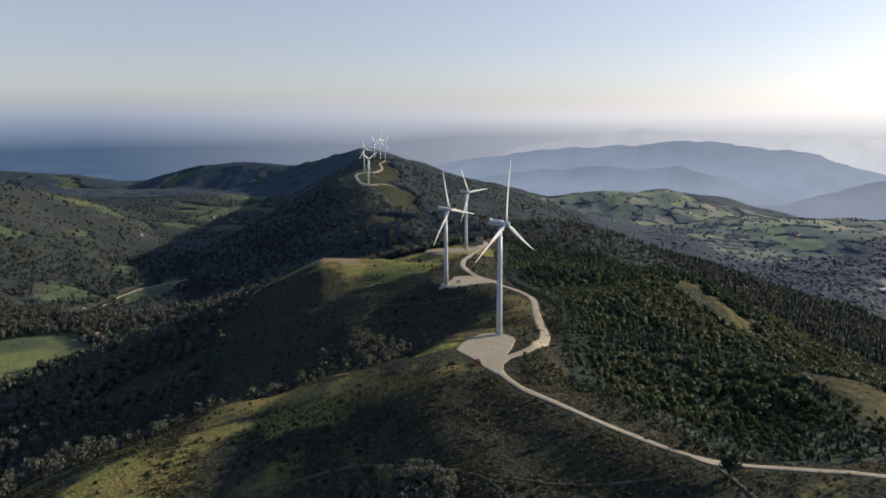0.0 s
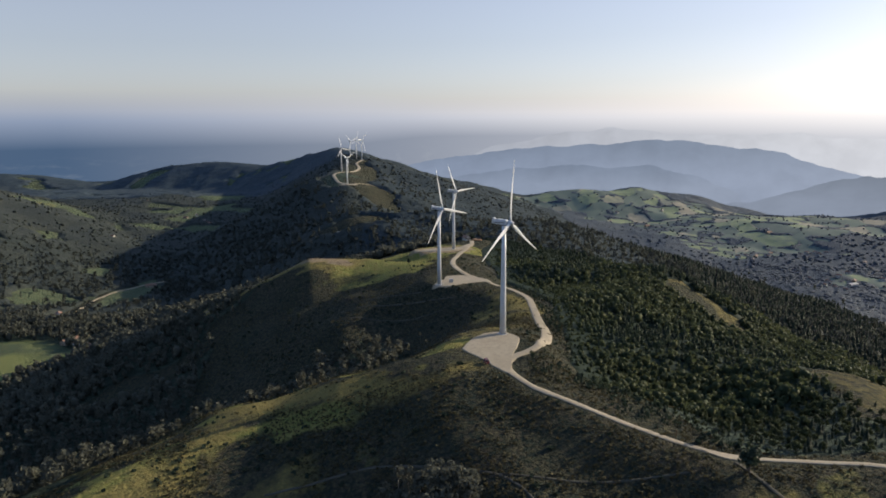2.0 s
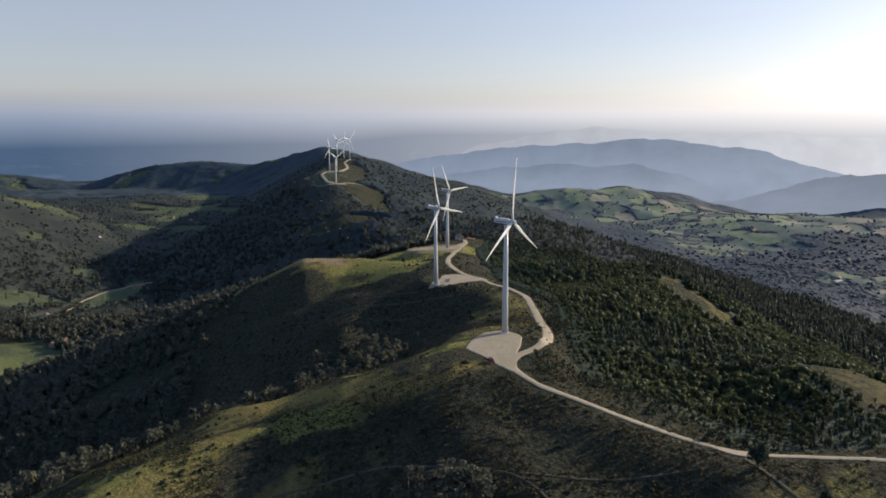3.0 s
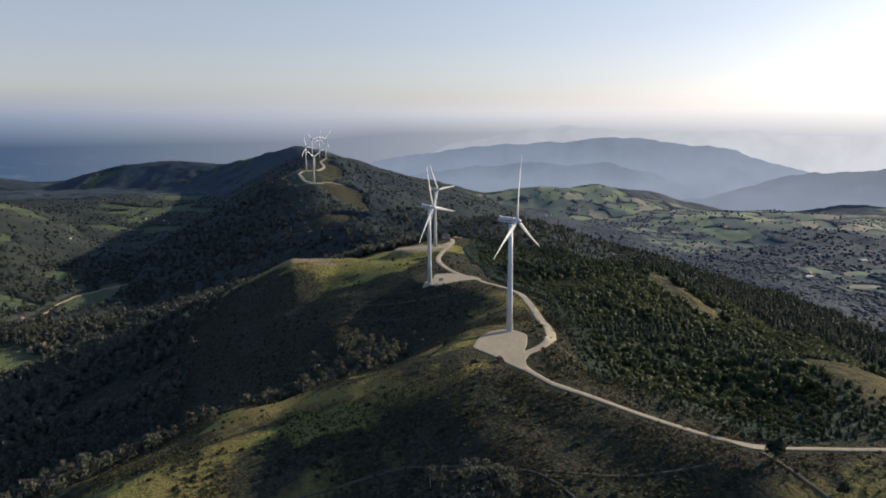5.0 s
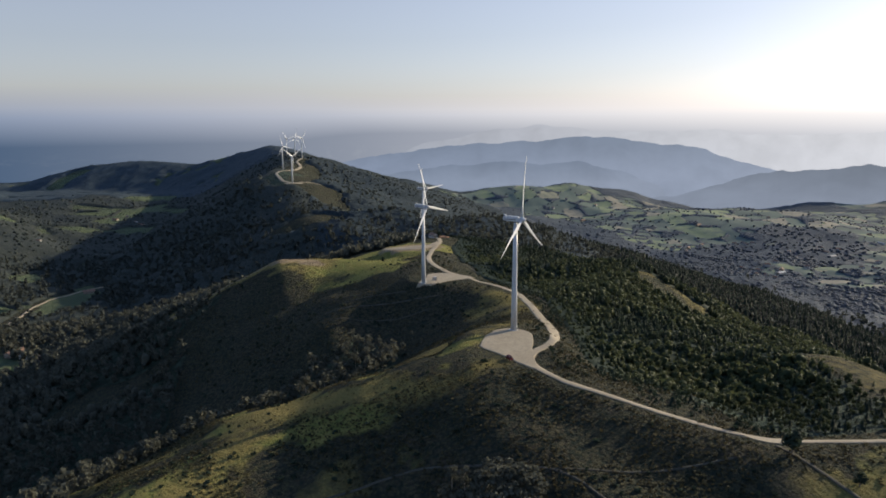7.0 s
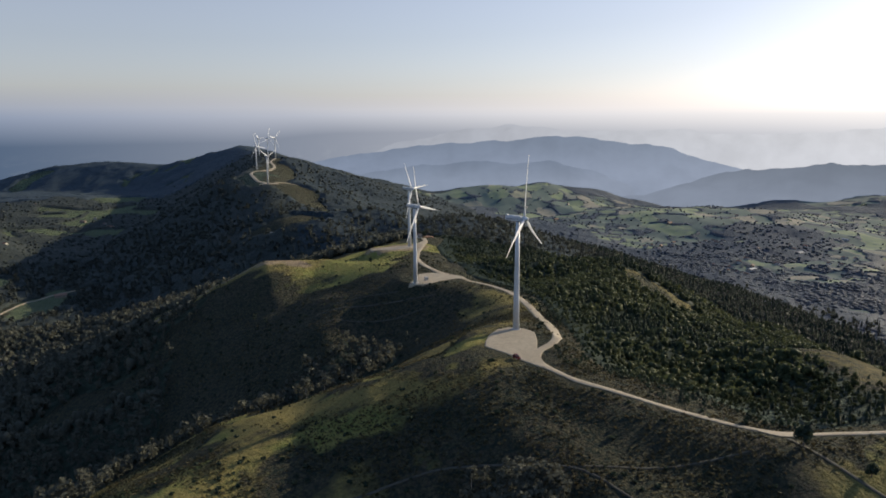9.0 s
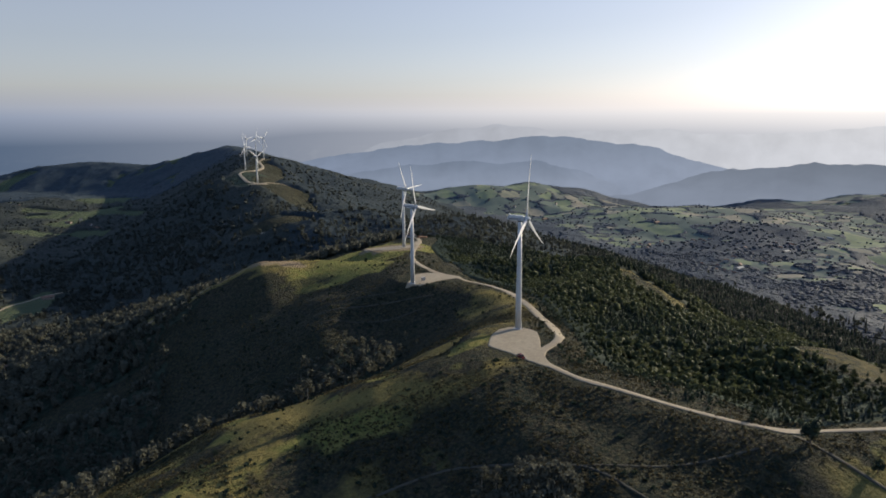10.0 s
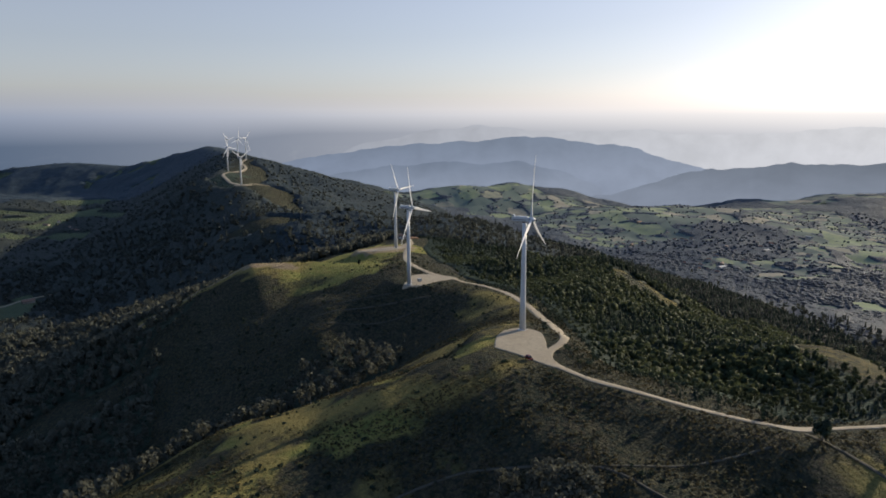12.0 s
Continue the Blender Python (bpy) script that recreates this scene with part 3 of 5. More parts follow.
def far_ridge(name, label, radius, crest, depth, base, material, rough, seed):
    """A range of hills far off: (bearing in degrees, height of the crest) along an arc."""
    bearings, heights = np.array(crest, float).T
    a = np.linspace(bearings[0], bearings[-1], 360)
    z = np.interp(a, bearings, heights) + rough * fractal(a * 60, a * 0, 90, seed, 5)
    rows = []
    for step in range(19):
        back = -1.0 + 1.8 * step / 18
        drop = 1 - (1 + back) ** 0.8 if back < 0 else back / 0.8
        spurs = rough * 4.0 * fractal(a * 30 + back * 130, a * 0 + back * 330, 190, seed + 7, 3) * math.sin(math.pi * min(1, max(0, drop))) ** 0.5
        r = radius + depth * back + 60 * fractal(a * 80, a * 0 + 300 * back, 160, seed + 3, 3)
        rows.append(np.stack([r * np.sin(np.radians(a)), r * np.cos(np.radians(a)), z + (base - z) * drop + spurs], -1))
    n, k = 360, len(rows)
    i = np.arange(n * k).reshape(k, n)
    faces = np.stack([i[:-1, :-1], i[:-1, 1:], i[1:, 1:], i[1:, :-1]], -1).reshape(-1, 4)
    ob = new(name, mesh_of(name, np.concatenate(rows), faces, material, True))
    return tagged(ob, label, "distant hills", kind="structure")


def haze_ring():
    a = np.radians(np.arange(0, 360, 2.0))
    deg = np.degrees(np.arctan2(np.sin(a), np.cos(a)))
    r = 3350 + 1400 * smooth((deg + 6) / 9) * smooth((150 - deg) / 30)
    z = np.array([-420.0, -100, 0, 60, 100, 140, 190, 260])
    verts = np.concatenate([np.stack([r * np.sin(a), r * np.cos(a), np.full(a.shape, h)], -1) for h in z])
    n = len(a)
    faces = [(k * n + i, k * n + (i + 1) % n, (k + 1) * n + (i + 1) % n, (k + 1) * n + i) for k in range(len(z) - 1) for i in range(n)]
    return verts, faces


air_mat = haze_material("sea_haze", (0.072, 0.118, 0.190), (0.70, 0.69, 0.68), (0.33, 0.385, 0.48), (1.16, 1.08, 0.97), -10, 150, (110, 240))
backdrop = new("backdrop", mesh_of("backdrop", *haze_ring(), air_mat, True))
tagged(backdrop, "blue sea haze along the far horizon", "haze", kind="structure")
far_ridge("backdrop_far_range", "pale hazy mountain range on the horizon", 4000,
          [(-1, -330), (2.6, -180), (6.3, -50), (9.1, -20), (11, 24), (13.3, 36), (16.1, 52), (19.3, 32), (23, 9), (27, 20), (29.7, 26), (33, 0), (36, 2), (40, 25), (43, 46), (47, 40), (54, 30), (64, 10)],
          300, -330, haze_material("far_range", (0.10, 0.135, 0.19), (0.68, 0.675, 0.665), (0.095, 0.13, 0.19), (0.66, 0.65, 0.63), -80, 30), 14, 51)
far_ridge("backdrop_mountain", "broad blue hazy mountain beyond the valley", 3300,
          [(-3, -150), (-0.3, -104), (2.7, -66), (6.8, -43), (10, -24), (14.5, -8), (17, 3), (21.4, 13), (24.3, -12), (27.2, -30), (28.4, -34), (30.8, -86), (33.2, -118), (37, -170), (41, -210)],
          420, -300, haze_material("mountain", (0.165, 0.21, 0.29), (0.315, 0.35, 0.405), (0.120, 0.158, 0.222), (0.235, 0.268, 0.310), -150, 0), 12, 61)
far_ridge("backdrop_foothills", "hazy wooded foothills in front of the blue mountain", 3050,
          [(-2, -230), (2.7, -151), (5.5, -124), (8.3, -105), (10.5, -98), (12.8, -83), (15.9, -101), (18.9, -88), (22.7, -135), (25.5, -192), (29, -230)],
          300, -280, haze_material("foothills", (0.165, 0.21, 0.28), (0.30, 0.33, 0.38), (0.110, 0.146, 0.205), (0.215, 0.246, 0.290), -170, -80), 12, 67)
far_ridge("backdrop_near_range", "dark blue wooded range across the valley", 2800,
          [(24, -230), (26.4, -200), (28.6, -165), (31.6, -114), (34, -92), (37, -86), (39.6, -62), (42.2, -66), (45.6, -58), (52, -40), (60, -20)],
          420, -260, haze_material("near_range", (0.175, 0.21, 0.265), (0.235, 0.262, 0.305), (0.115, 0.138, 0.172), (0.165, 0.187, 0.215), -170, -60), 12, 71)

# ---- roads and pads ----
def gravel_material(name, colour, dark):
    m, nodes, links, bsdf = shader(name)
    place = nodes.new("ShaderNodeNewGeometry").outputs["Position"]
    big, mid, fine = grain(nodes, links, place, 0.12, 4), grain(nodes, links, place, 0.7, 4, 0.7), grain(nodes, links, place, 5.0, 3, 0.7)
    c = mixed(nodes, links, ramp(nodes, links, big, 0.35, 0.7), colour, (0.74 * colour[0], 0.70 * colour[1], 0.66 * colour[2]))
    c = mixed(nodes, links, ramp(nodes, links, mid, 0.44, 0.70), c, dark)
    c = mixed(nodes, links, ramp(nodes, links, fine, 0.5, 0.8), c, tuple(v * 1.1 for v in colour))
    links.new(c, bsdf.inputs["Base Color"])
    bsdf.inputs["Roughness"].default_value = 0.95
    b = node(nodes, "Bump", Strength=0.5, Distance=0.15)
    links.new(mid, b.inputs["Height"])
    links.new(b.outputs[0], bsdf.inputs["Normal"])
    return m


road_mat = gravel_material("pale_gravel", (0.285, 0.240, 0.172), (0.185, 0.152, 0.105))
track_mat = gravel_material("worn_earth", (0.052, 0.048, 0.036), (0.028, 0.028, 0.019))


def curve_points(points, step=2.5):
    """A smooth line through plan points."""
    p = np.array(points, float)
    p = np.vstack([2 * p[0] - p[1], p, 2 * p[-1] - p[-2]])
    out = []
    for a, b, c, d in zip(p, p[1:], p[2:], p[3:]):
        n = max(2, int(np.hypot(*(c - b)[:2]) / step))
        for t in np.arange(n) / n:
            out.append(0.5 * (2 * b + (c - a) * t + (2 * a - 5 * b + 4 * c - d) * t * t + (3 * b - a - 3 * c + d) * t ** 3))
    out.append(p[-2])
    return np.array(out)


def road_strip(name, points, width, material, label, category="road", lift=0.2, step=2.0):
    """width: metres, or (y, metres) pairs along the way."""
    line = curve_points(points, step)
    if not isinstance(width, float):
        width = np.interp(line[:, 1], *np.array(width).T)
    way = np.gradient(line, axis=0)
    way /= np.linalg.norm(way, axis=1)[:, None]
    off = np.stack([-way[:, 1], way[:, 0]], 1)
    s = np.arange(len(line))
    across = np.array([-0.60, -0.5, -0.3, -0.1, 0.1, 0.3, 0.5, 0.60])
    rut = np.array([-0.7, 0.0, -0.06, 0.03, 0.03, -0.06, 0.0, -0.7])
    rows = []
    for k, a in enumerate(across):
        wob = 1 + (0.30 * fractal(s * 2.0, s * 0 + (0 if a < 0 else 50), 9, 81, 3))
        q = line + off * (a * width * wob)[:, None]
        rows.append(np.column_stack([q, ground_z(q[:, 0], q[:, 1]) + lift + rut[k]]))
    n, k = len(line), len(across)
    i = np.arange(n * k).reshape(n, k)
    faces = np.stack([i[:-1, :-1], i[:-1, 1:], i[1:, 1:], i[1:, :-1]], -1).reshape(-1, 4)
    return tagged(new(name, mesh_of(name, np.stack(rows, 1).reshape(-1, 3), faces, material, True)), label, category, kind="structure")


def pad(name, outline, label, lift=0.26):
    """A level gravel clearing with an uneven rim, round an outline in the plan."""
    k = len(outline)
    line = curve_points(list(outline) + [outline[0]], 0.9)
    line = line[:-1]
    n = len(line)
    middle = np.mean(outline, axis=0)
    wob = 1 + 0.045 * fractal(np.arange(n) * 0.9, np.arange(n) * 0.0, 4, k, 3)
    verts = [(*middle, float(ground_z(*middle)) + lift)]
    for ring in (0.2, 0.4, 0.6, 0.8, 0.95, 1.03):
        q = middle + (line - middle) * (ring * wob)[:, None]
        verts += [tuple(v) for v in np.column_stack([q, ground_z(q[:, 0], q[:, 1]) + (lift if ring < 1 else -0.4)])]
    bm = bmesh.new()
    vs = [bm.verts.new(v) for v in verts]
    for i in range(n):
        j = (i + 1) % n
        bm.faces.new((vs[0], vs[1 + i], vs[1 + j]))
        for r in range(5):
            bm.faces.new((vs[1 + r * n + i], vs[1 + (r + 1) * n + i], vs[1 + (r + 1) * n + j], vs[1 + r * n + j]))
    bmesh.ops.recalc_face_normals(bm, faces=bm.faces[:])
    me = bpy.data.meshes.new(name)
    bm.to_mesh(me)
    bm.free()
    me.materials.append(road_mat)
    return tagged(new(name, me), label, "gravel pad", kind="structure")


ROAD = [(190, 165), (140, 167), (119, 170), (110.5, 172.8), (97, 175.6), (86.4, 177), (77, 178.4), (67.7, 184), (54.4, 195.4), (39.5, 209.2), (30.5, 218), (26.2, 222.6), (23, 228), (21, 234.5), (20.6, 241), (22.2, 247.3), (25.5, 252.6), (31.2, 257.8), (37, 265), (42, 279), (45.2, 293), (46.4, 304), (46.2, 314), (46.3, 325), (48, 347), (50.4, 371), (49.4, 388), (45, 404), (39, 418), (31, 428), (22.8, 442), (17, 453), (13.8, 473), (15.4, 498), (23, 537), (31, 565), (36, 580), (37, 598)]
road_strip("road", ROAD, [(165, 2.1), (225, 2.5), (250, 3.5), (280, 4.3), (312, 4.5), (340, 3.7), (400, 3.5), (600, 3.8)], road_mat, "pale gravel service road winding along the grassy ridge")
road_strip("road_to_far_turbines", FAR_ROAD, 4.6, road_mat, "pale gravel road curling up to the far turbines", step=6, lift=0.7)
road_strip("road_across_far_hill", [(-112, 1150), (-91, 1168), (-68, 1166), (-46, 1134), (-26, 1115)], 2.2, road_mat, "narrow earth track slanting down the far hillside", step=6, lift=0.6)
road_strip("track_across_saddle", [(-112, 829), (-92, 818), (-70, 806)], 2.6, road_mat, "pale earth track across the wooded saddle", "track", step=4, lift=0.6)
road_strip("track_lower", [(-61, 197), (-40, 197.5), (-25, 195), (-4, 186), (9, 179), (14.6, 173), (18, 166), (22, 158)], 0.7, track_mat, "worn earth track through dark bracken", "track")
road_strip("track_branch", [(9, 179), (33, 174), (49, 172.5), (62, 172)], 0.55, track_mat, "overgrown earth track below the road", "track")
road_strip("track_side", [(76, 175), (78, 168), (81.5, 160), (85, 153.5), (90, 145)], 1.0, track_mat, "rutted earth track leaving the road junction", "track")
road_strip("track_bank", [(29, 512), (35, 490), (40, 466), (48, 443)], 1.0, track_mat, "pale cut bank and old track above the road bend", "track")
for row in ([(-56, 404), (-28, 400), (2, 395)], [(-52, 428), (-30, 423), (-9, 418)], [(-62, 440), (-40, 436), (-18, 431)]):
    road_strip("track_cattle", row, 0.55, track_mat, "narrow cattle terrace along the grassy slope", "track")
road_strip("track_terrace", [(-60, 418), (-35, 414), (-10, 410), (12, 404)], 0.7, track_mat, "old cattle terrace across the grassy slope", "track")
road_strip("lane", [(-378, 688), (-380, 721), (-398, 807), (-397, 874), (-385, 944), (-350, 967)], 2.4, road_mat, "pale farm lane in the valley", step=5, lift=0.5)
road_strip("road_to_third_turbine", [(36, 580), (24, 562), (8, 556), (-14, 552)], 5.0, road_mat, "pale gravel spur road to the third turbine")
pad("pad_first", [(4.8, 261), (7.2, 268.5), (10.7, 275), (15.5, 281), (20.8, 283.4), (25.5, 282), (28.9, 278), (29.8, 272), (27.6, 262.5), (25.0, 255), (23.2, 247), (22, 240), (20.5, 233), (17, 237), (14.4, 243), (11.5, 249.4), (7.8, 255.4)], "wide pale gravel pad below the first turbine")
pad("pad_second", [(-3, 417), (0, 424), (5, 432), (8, 442), (20, 443), (36, 428), (22, 422), (8, 415)], "pale gravel pad below the second turbine")
pad("pad_third", [(-18, 551), (-4, 559), (14, 564), (27, 566), (28, 560), (20, 553), (4, 549)], "pale gravel pad below the third turbine")
pad("pad_fourth", [(-138, 1133), (-128, 1143), (-112, 1142), (-106, 1133), (-120, 1127)], "pale gravel pad on the far hill", 0.5)
pad("pad_junction", [(66, 186.5), (71, 183), (78, 180.2), (85, 178.4), (80, 175.6), (73, 178)], "pale gravel widening at the road junction")

# ---- wind turbines ----
def part(name, bm, material, parent, label="", smooth_faces=False):
    me = bpy.data.meshes.new(name)
    bm.normal_update()
    bm.to_mesh(me)
    bm.free()
    if smooth_faces:
        me.shade_smooth()
    me.materials.append(material)
    ob = new(name, me)
    ob.parent = parent
    if label:
        ob["label"] = label
    return ob


def turned(profile, segments, m=Matrix()):
    """A round body from (radius, height) pairs."""
    bm = bmesh.new()
    rings = []
    for r, z in profile:
        rings.append([bm.verts.new(m @ Vector((r * math.cos(2 * math.pi * i / segments), r * math.sin(2 * math.pi * i / segments), z))) for i in range(segments)])
    for a, b in zip(rings, rings[1:]):
        for i in range(segments):
            j = (i + 1) % segments
            bm.faces.new((a[i], a[j], b[j], b[i]))
    bm.faces.new(rings[0][::-1])
    bm.faces.new(rings[-1])
    return bm


def rounded_box(x0, x1, y0, y1, z0, z1, bevel, taper=0.0, segments=2):
    bm = bmesh.new()
    bmesh.ops.create_cube(bm, size=1, matrix=Matrix.Translation(((x0 + x1) / 2, (y0 + y1) / 2, (z0 + z1) / 2)) @ Matrix.Diagonal((x1 - x0, y1 - y0, z1 - z0, 1)))
    if taper:
        for v in bm.verts:
            if v.co.z > (z0 + z1) / 2:
                v.co.x = (x0 + x1) / 2 + (v.co.x - (x0 + x1) / 2) * (1 - taper)
                v.co.y = (y0 + y1) / 2 + (v.co.y - (y0 + y1) / 2) * (1 - taper)
    if bevel:
        bmesh.ops.bevel(bm, geom=bm.edges[:], offset=bevel, segments=segments, affect="EDGES")
    return bm


def blade_mesh(length):
    """A tapered, twisted blade along +z; its leading edge towards +x, the wind from -y."""
    stations = [(0.0, 0.95, 0.95, 30), (0.035, 0.95, 0.95, 28), (0.11, 1.45, 0.60, 20), (0.20, 1.80, 0.40, 14), (0.35, 1.45, 0.28, 9), (0.55, 1.05, 0.19, 5), (0.75, 0.72, 0.12, 2), (0.92, 0.44, 0.07, 0), (0.985, 0.26, 0.04, 0), (1.0, 0.08, 0.02, 0)]
    bm, rings, n = bmesh.new(), [], 14
    for s, chord, thick, twist in stations:
        ring = []
        for i in range(n):
            a = 2 * math.pi * i / n
            x, y = 0.5 * chord * math.cos(a), 0.5 * thick * math.sin(a) * (1 + 0.35 * math.cos(a) if chord > thick * 1.5 else 1)
            x -= 0.18 * (chord - 0.95) if chord > 0.95 else 0
            c, q = math.cos(radians(twist)), math.sin(radians(twist))
            ring.append(bm.verts.new((c * x - q * y, q * x + c * y - 0.9 * s * s, 0.9 + s * (length - 0.9))))
        rings.append(ring)
    for a, b in zip(rings, rings[1:]):
        for i in range(n):
            j = (i + 1) % n
            bm.faces.new((a[i], a[j], b[j], b[i]))
    bm.faces.new(rings[0][::-1])
    bm.faces.new(rings[-1])
    return bm


def paint_material(name, colour, rough, streak):
    """Painted steel with faint weather streaks that run down it."""
    m, nodes, links, bsdf = shader(name)
    place = nodes.new("ShaderNodeTexCoord").outputs["Object"]
    flat = nodes.new("ShaderNodeMapping")
    flat.inputs["Scale"].default_value = (1.6, 1.6, 0.06)
    links.new(place, flat.inputs["Vector"])
    run, spot = grain(nodes, links, flat.outputs[0], 1.0, 4), grain(nodes, links, place, 0.8, 4)
    c = mixed(nodes, links, ramp(nodes, links, run, 0.45, 0.8), colour, streak)
    c = mixed(nodes, links, ramp(nodes, links, spot, 0.55, 0.85), c, tuple(v * 0.9 for v in streak))
    links.new(c, bsdf.inputs["Base Color"])
    bsdf.inputs["Roughness"].default_value = rough
    return m


white_paint = paint_material("white_paint", (0.50, 0.51, 0.52), 0.4, (0.43, 0.44, 0.44))
blade_paint = paint_material("blade_gelcoat", (0.56, 0.57, 0.58), 0.35, (0.49, 0.50, 0.50))
nacelle_paint = paint_material("nacelle_shell", (0.46, 0.48, 0.50), 0.4, (0.38, 0.39, 0.40))
concrete = plain("concrete", (0.40, 0.38, 0.34), 0.9, 0, 0.2, 0.8, 0.3)
dark_steel = plain("dark_steel", (0.10, 0.10, 0.11), 0.5, 0.6)
grey_door = plain("grey_door", (0.35, 0.37, 0.38), 0.5)
HUB, BLADE, OUT = 48.0, 26.5, 2.9


def wind_turbine(label):
    root = new("wind_turbine")
    tagged(root, label, "wind turbine", "wind turbines along the ridge")
    part("foundation", turned([(2.3, -1.0), (2.3, 0.10), (2.15, 0.24), (1.4, 0.26)], 32), concrete, root, "round concrete foundation", True)
    profile = []
    for z0, z1 in ((0.2, 14.5), (14.5, 30.0), (30.0, HUB - 1.3)):
        r0, r1 = (1.34 - 0.50 * z / (HUB - 1.3) for z in (z0, z1))
        profile += [(r0, z0 + 0.02)] if z0 < 1 else []
        profile += [(r1, z1)]
    tower = part("tower", turned(profile, 40), white_paint, root, "tapered white tubular steel tower", True)
    for z in (0.25, 14.5, 30.0):
        r = 1.34 - 0.50 * z / (HUB - 1.3)
        part("flange", turned([(r + 0.01, z - 0.09), (r + 0.05, z - 0.07), (r + 0.05, z + 0.07), (r + 0.01, z + 0.09)], 40), white_paint, tower)
    door = rounded_box(-0.42, 0.42, -1.40, -1.2, 0.9, 3.0, 0.05)
    part("door", door, grey_door, tower, "grey steel service door")
    for i in range(4):
        part("step", rounded_box(-0.5, 0.5, -2.3 + i * 0.25, -2.06 + i * 0.25, 0.25 + i * 0.16, 0.31 + i * 0.16, 0), dark_steel, root)
    part("yaw_ring", turned([(0.90, HUB - 1.32), (0.98, HUB - 1.25), (0.98, HUB - 1.0)], 28), dark_steel, root, "", True)
    nacelle = rounded_box(-1.12, 1.12, -OUT + 0.9, 5.6, HUB - 1.05, HUB + 1.25, 0.32, 0.10, 3)
    for v in nacelle.verts:
        if v.co.y > 4.0 and v.co.z < HUB - 0.3:
            v.co.z += 0.45
    shell = part("nacelle", nacelle, nacelle_paint, root, "grey-white boxy nacelle shell")
    part("roof_hatch", rounded_box(-0.6, 0.6, 1.6, 3.2, HUB + 1.22, HUB + 1.36, 0.05), white_paint, shell)
    part("cooler", rounded_box(-0.8, 0.8, 4.4, 5.2, HUB + 1.2, HUB + 1.75, 0.08), nacelle_paint, shell)
    part("wind_vane", turned([(0.04, 0), (0.04, 1.1), (0.12, 1.12), (0.12, 1.2)], 8, Matrix.Translation((0.5, 4.0, HUB + 1.2))), dark_steel, shell)
    part("stripe", rounded_box(-1.15, 1.15, -0.6, 4.6, HUB - 0.15, HUB + 0.10, 0.03), dark_steel, shell, "thin dark seam along the nacelle")
    spin = Matrix.Translation((0, -OUT + 0.9, HUB)) @ pose(0, 0, 0, 90)
    hub = part("hub", turned([(1.12, 0), (1.12, 0.9), (1.0, 1.6), (0.74, 2.2), (0.36, 2.55), (0.06, 2.62)], 28, spin), white_paint, root, "rounded white spinner", True)
    return root, hub


def add_blades(root, hub, roll):
    for k in range(3):
        b = part("blade", blade_mesh(BLADE), blade_paint, root, "", True)
        b.matrix_basis = pose(0, -OUT, HUB, 0, 0, 0) @ pose(0, 0, 0, 0, roll + 120 * k, 0)


# place of each tower, the turn of its rotor, its yaw
TOWERS = [(23.7, 279.6, 3, 53, "tall white wind turbine beside a gravel pad on the ridge"),
          (1.9, 419.2, -18, 53, "tall white wind turbine above a grassy knoll"),
          (19.2, 559.7, -32, 53, "white wind turbine near the end of the gravel road"),
          (-122.8, 1136.8, 60, 50, "distant white wind turbine on the far hill's grassy shoulder"),
          (-153.6, 1350, -20, 50, "distant white wind turbine beside the curling gravel road"),
          (-124.6, 1500, 40, 50, "distant white wind turbine near the far hilltop"),
          (-144.7, 1600, 10, 50, "distant white wind turbine near the far hilltop"),
          (-175.3, 1780, 75, 50, "distant white wind turbine behind the far hilltop road")]
for x, y, roll, yaw, label in TOWERS:
    turbine, hub = wind_turbine(label)
    add_blades(turbine, hub, roll)
    turbine.matrix_basis = pose(x, y, float(ground_z(x, y)) + 0.1, 0, 0, yaw) @ Matrix.Scale(1.0 if y < 800 else 0.9, 4)

# ---- trees ----
pine_leaf = foliage("pine_needles", [(0.036, 0.062, 0.040), (0.047, 0.073, 0.045), (0.030, 0.052, 0.037), (0.056, 0.082, 0.048)])
broad_leaf = foliage("broad_leaves", [(0.052, 0.084, 0.036), (0.078, 0.103, 0.042), (0.038, 0.063, 0.033), (0.100, 0.122, 0.052)])
pale_leaf = foliage("pale_leaves", [(0.076, 0.108, 0.042), (0.102, 0.128, 0.050), (0.056, 0.083, 0.040), (0.128, 0.150, 0.060)])
gum_leaf = foliage("gum_leaves", colours=[(0.100, 0.122, 0.088), (0.124, 0.140, 0.096), (0.074, 0.096, 0.076), (0.146, 0.158, 0.108)])
# distant and valley woods: paler, bluer base colours stand in for air haze
hazed_far_leaf = foliage("haze_tinted_distant_woods", [(0.084, 0.128, 0.138), (0.116, 0.148, 0.138), (0.066, 0.106, 0.120), (0.126, 0.154, 0.142)], haze_sheen=0.03, sizes=(0.012, 0.10, 0.35))
hazed_valley_leaf = foliage("haze_tinted_valley_woods", [(0.128, 0.172, 0.196), (0.156, 0.194, 0.194), (0.106, 0.150, 0.176), (0.166, 0.200, 0.194)], haze_sheen=0.02, sizes=(0.02, 0.16, 0.6))
western_leaf = foliage("western_woods", [(0.082, 0.108, 0.082), (0.106, 0.122, 0.086), (0.062, 0.088, 0.074), (0.112, 0.128, 0.090)], haze_sheen=0.02, sizes=(0.02, 0.16, 0.6))
# eastern slopes: base colour darkened in place of the crowns' shaded sides
shaded_slope_leaf = foliage("shade_darkened_slope_woods", [(0.060, 0.094, 0.096), (0.088, 0.114, 0.098), (0.046, 0.076, 0.082), (0.100, 0.124, 0.104)], haze_sheen=0.02, sizes=(0.02, 0.14, 0.5))
bracken = foliage("bracken", [(0.056, 0.068, 0.031), (0.108, 0.100, 0.046), (0.032, 0.044, 0.024), (0.140, 0.126, 0.058)])
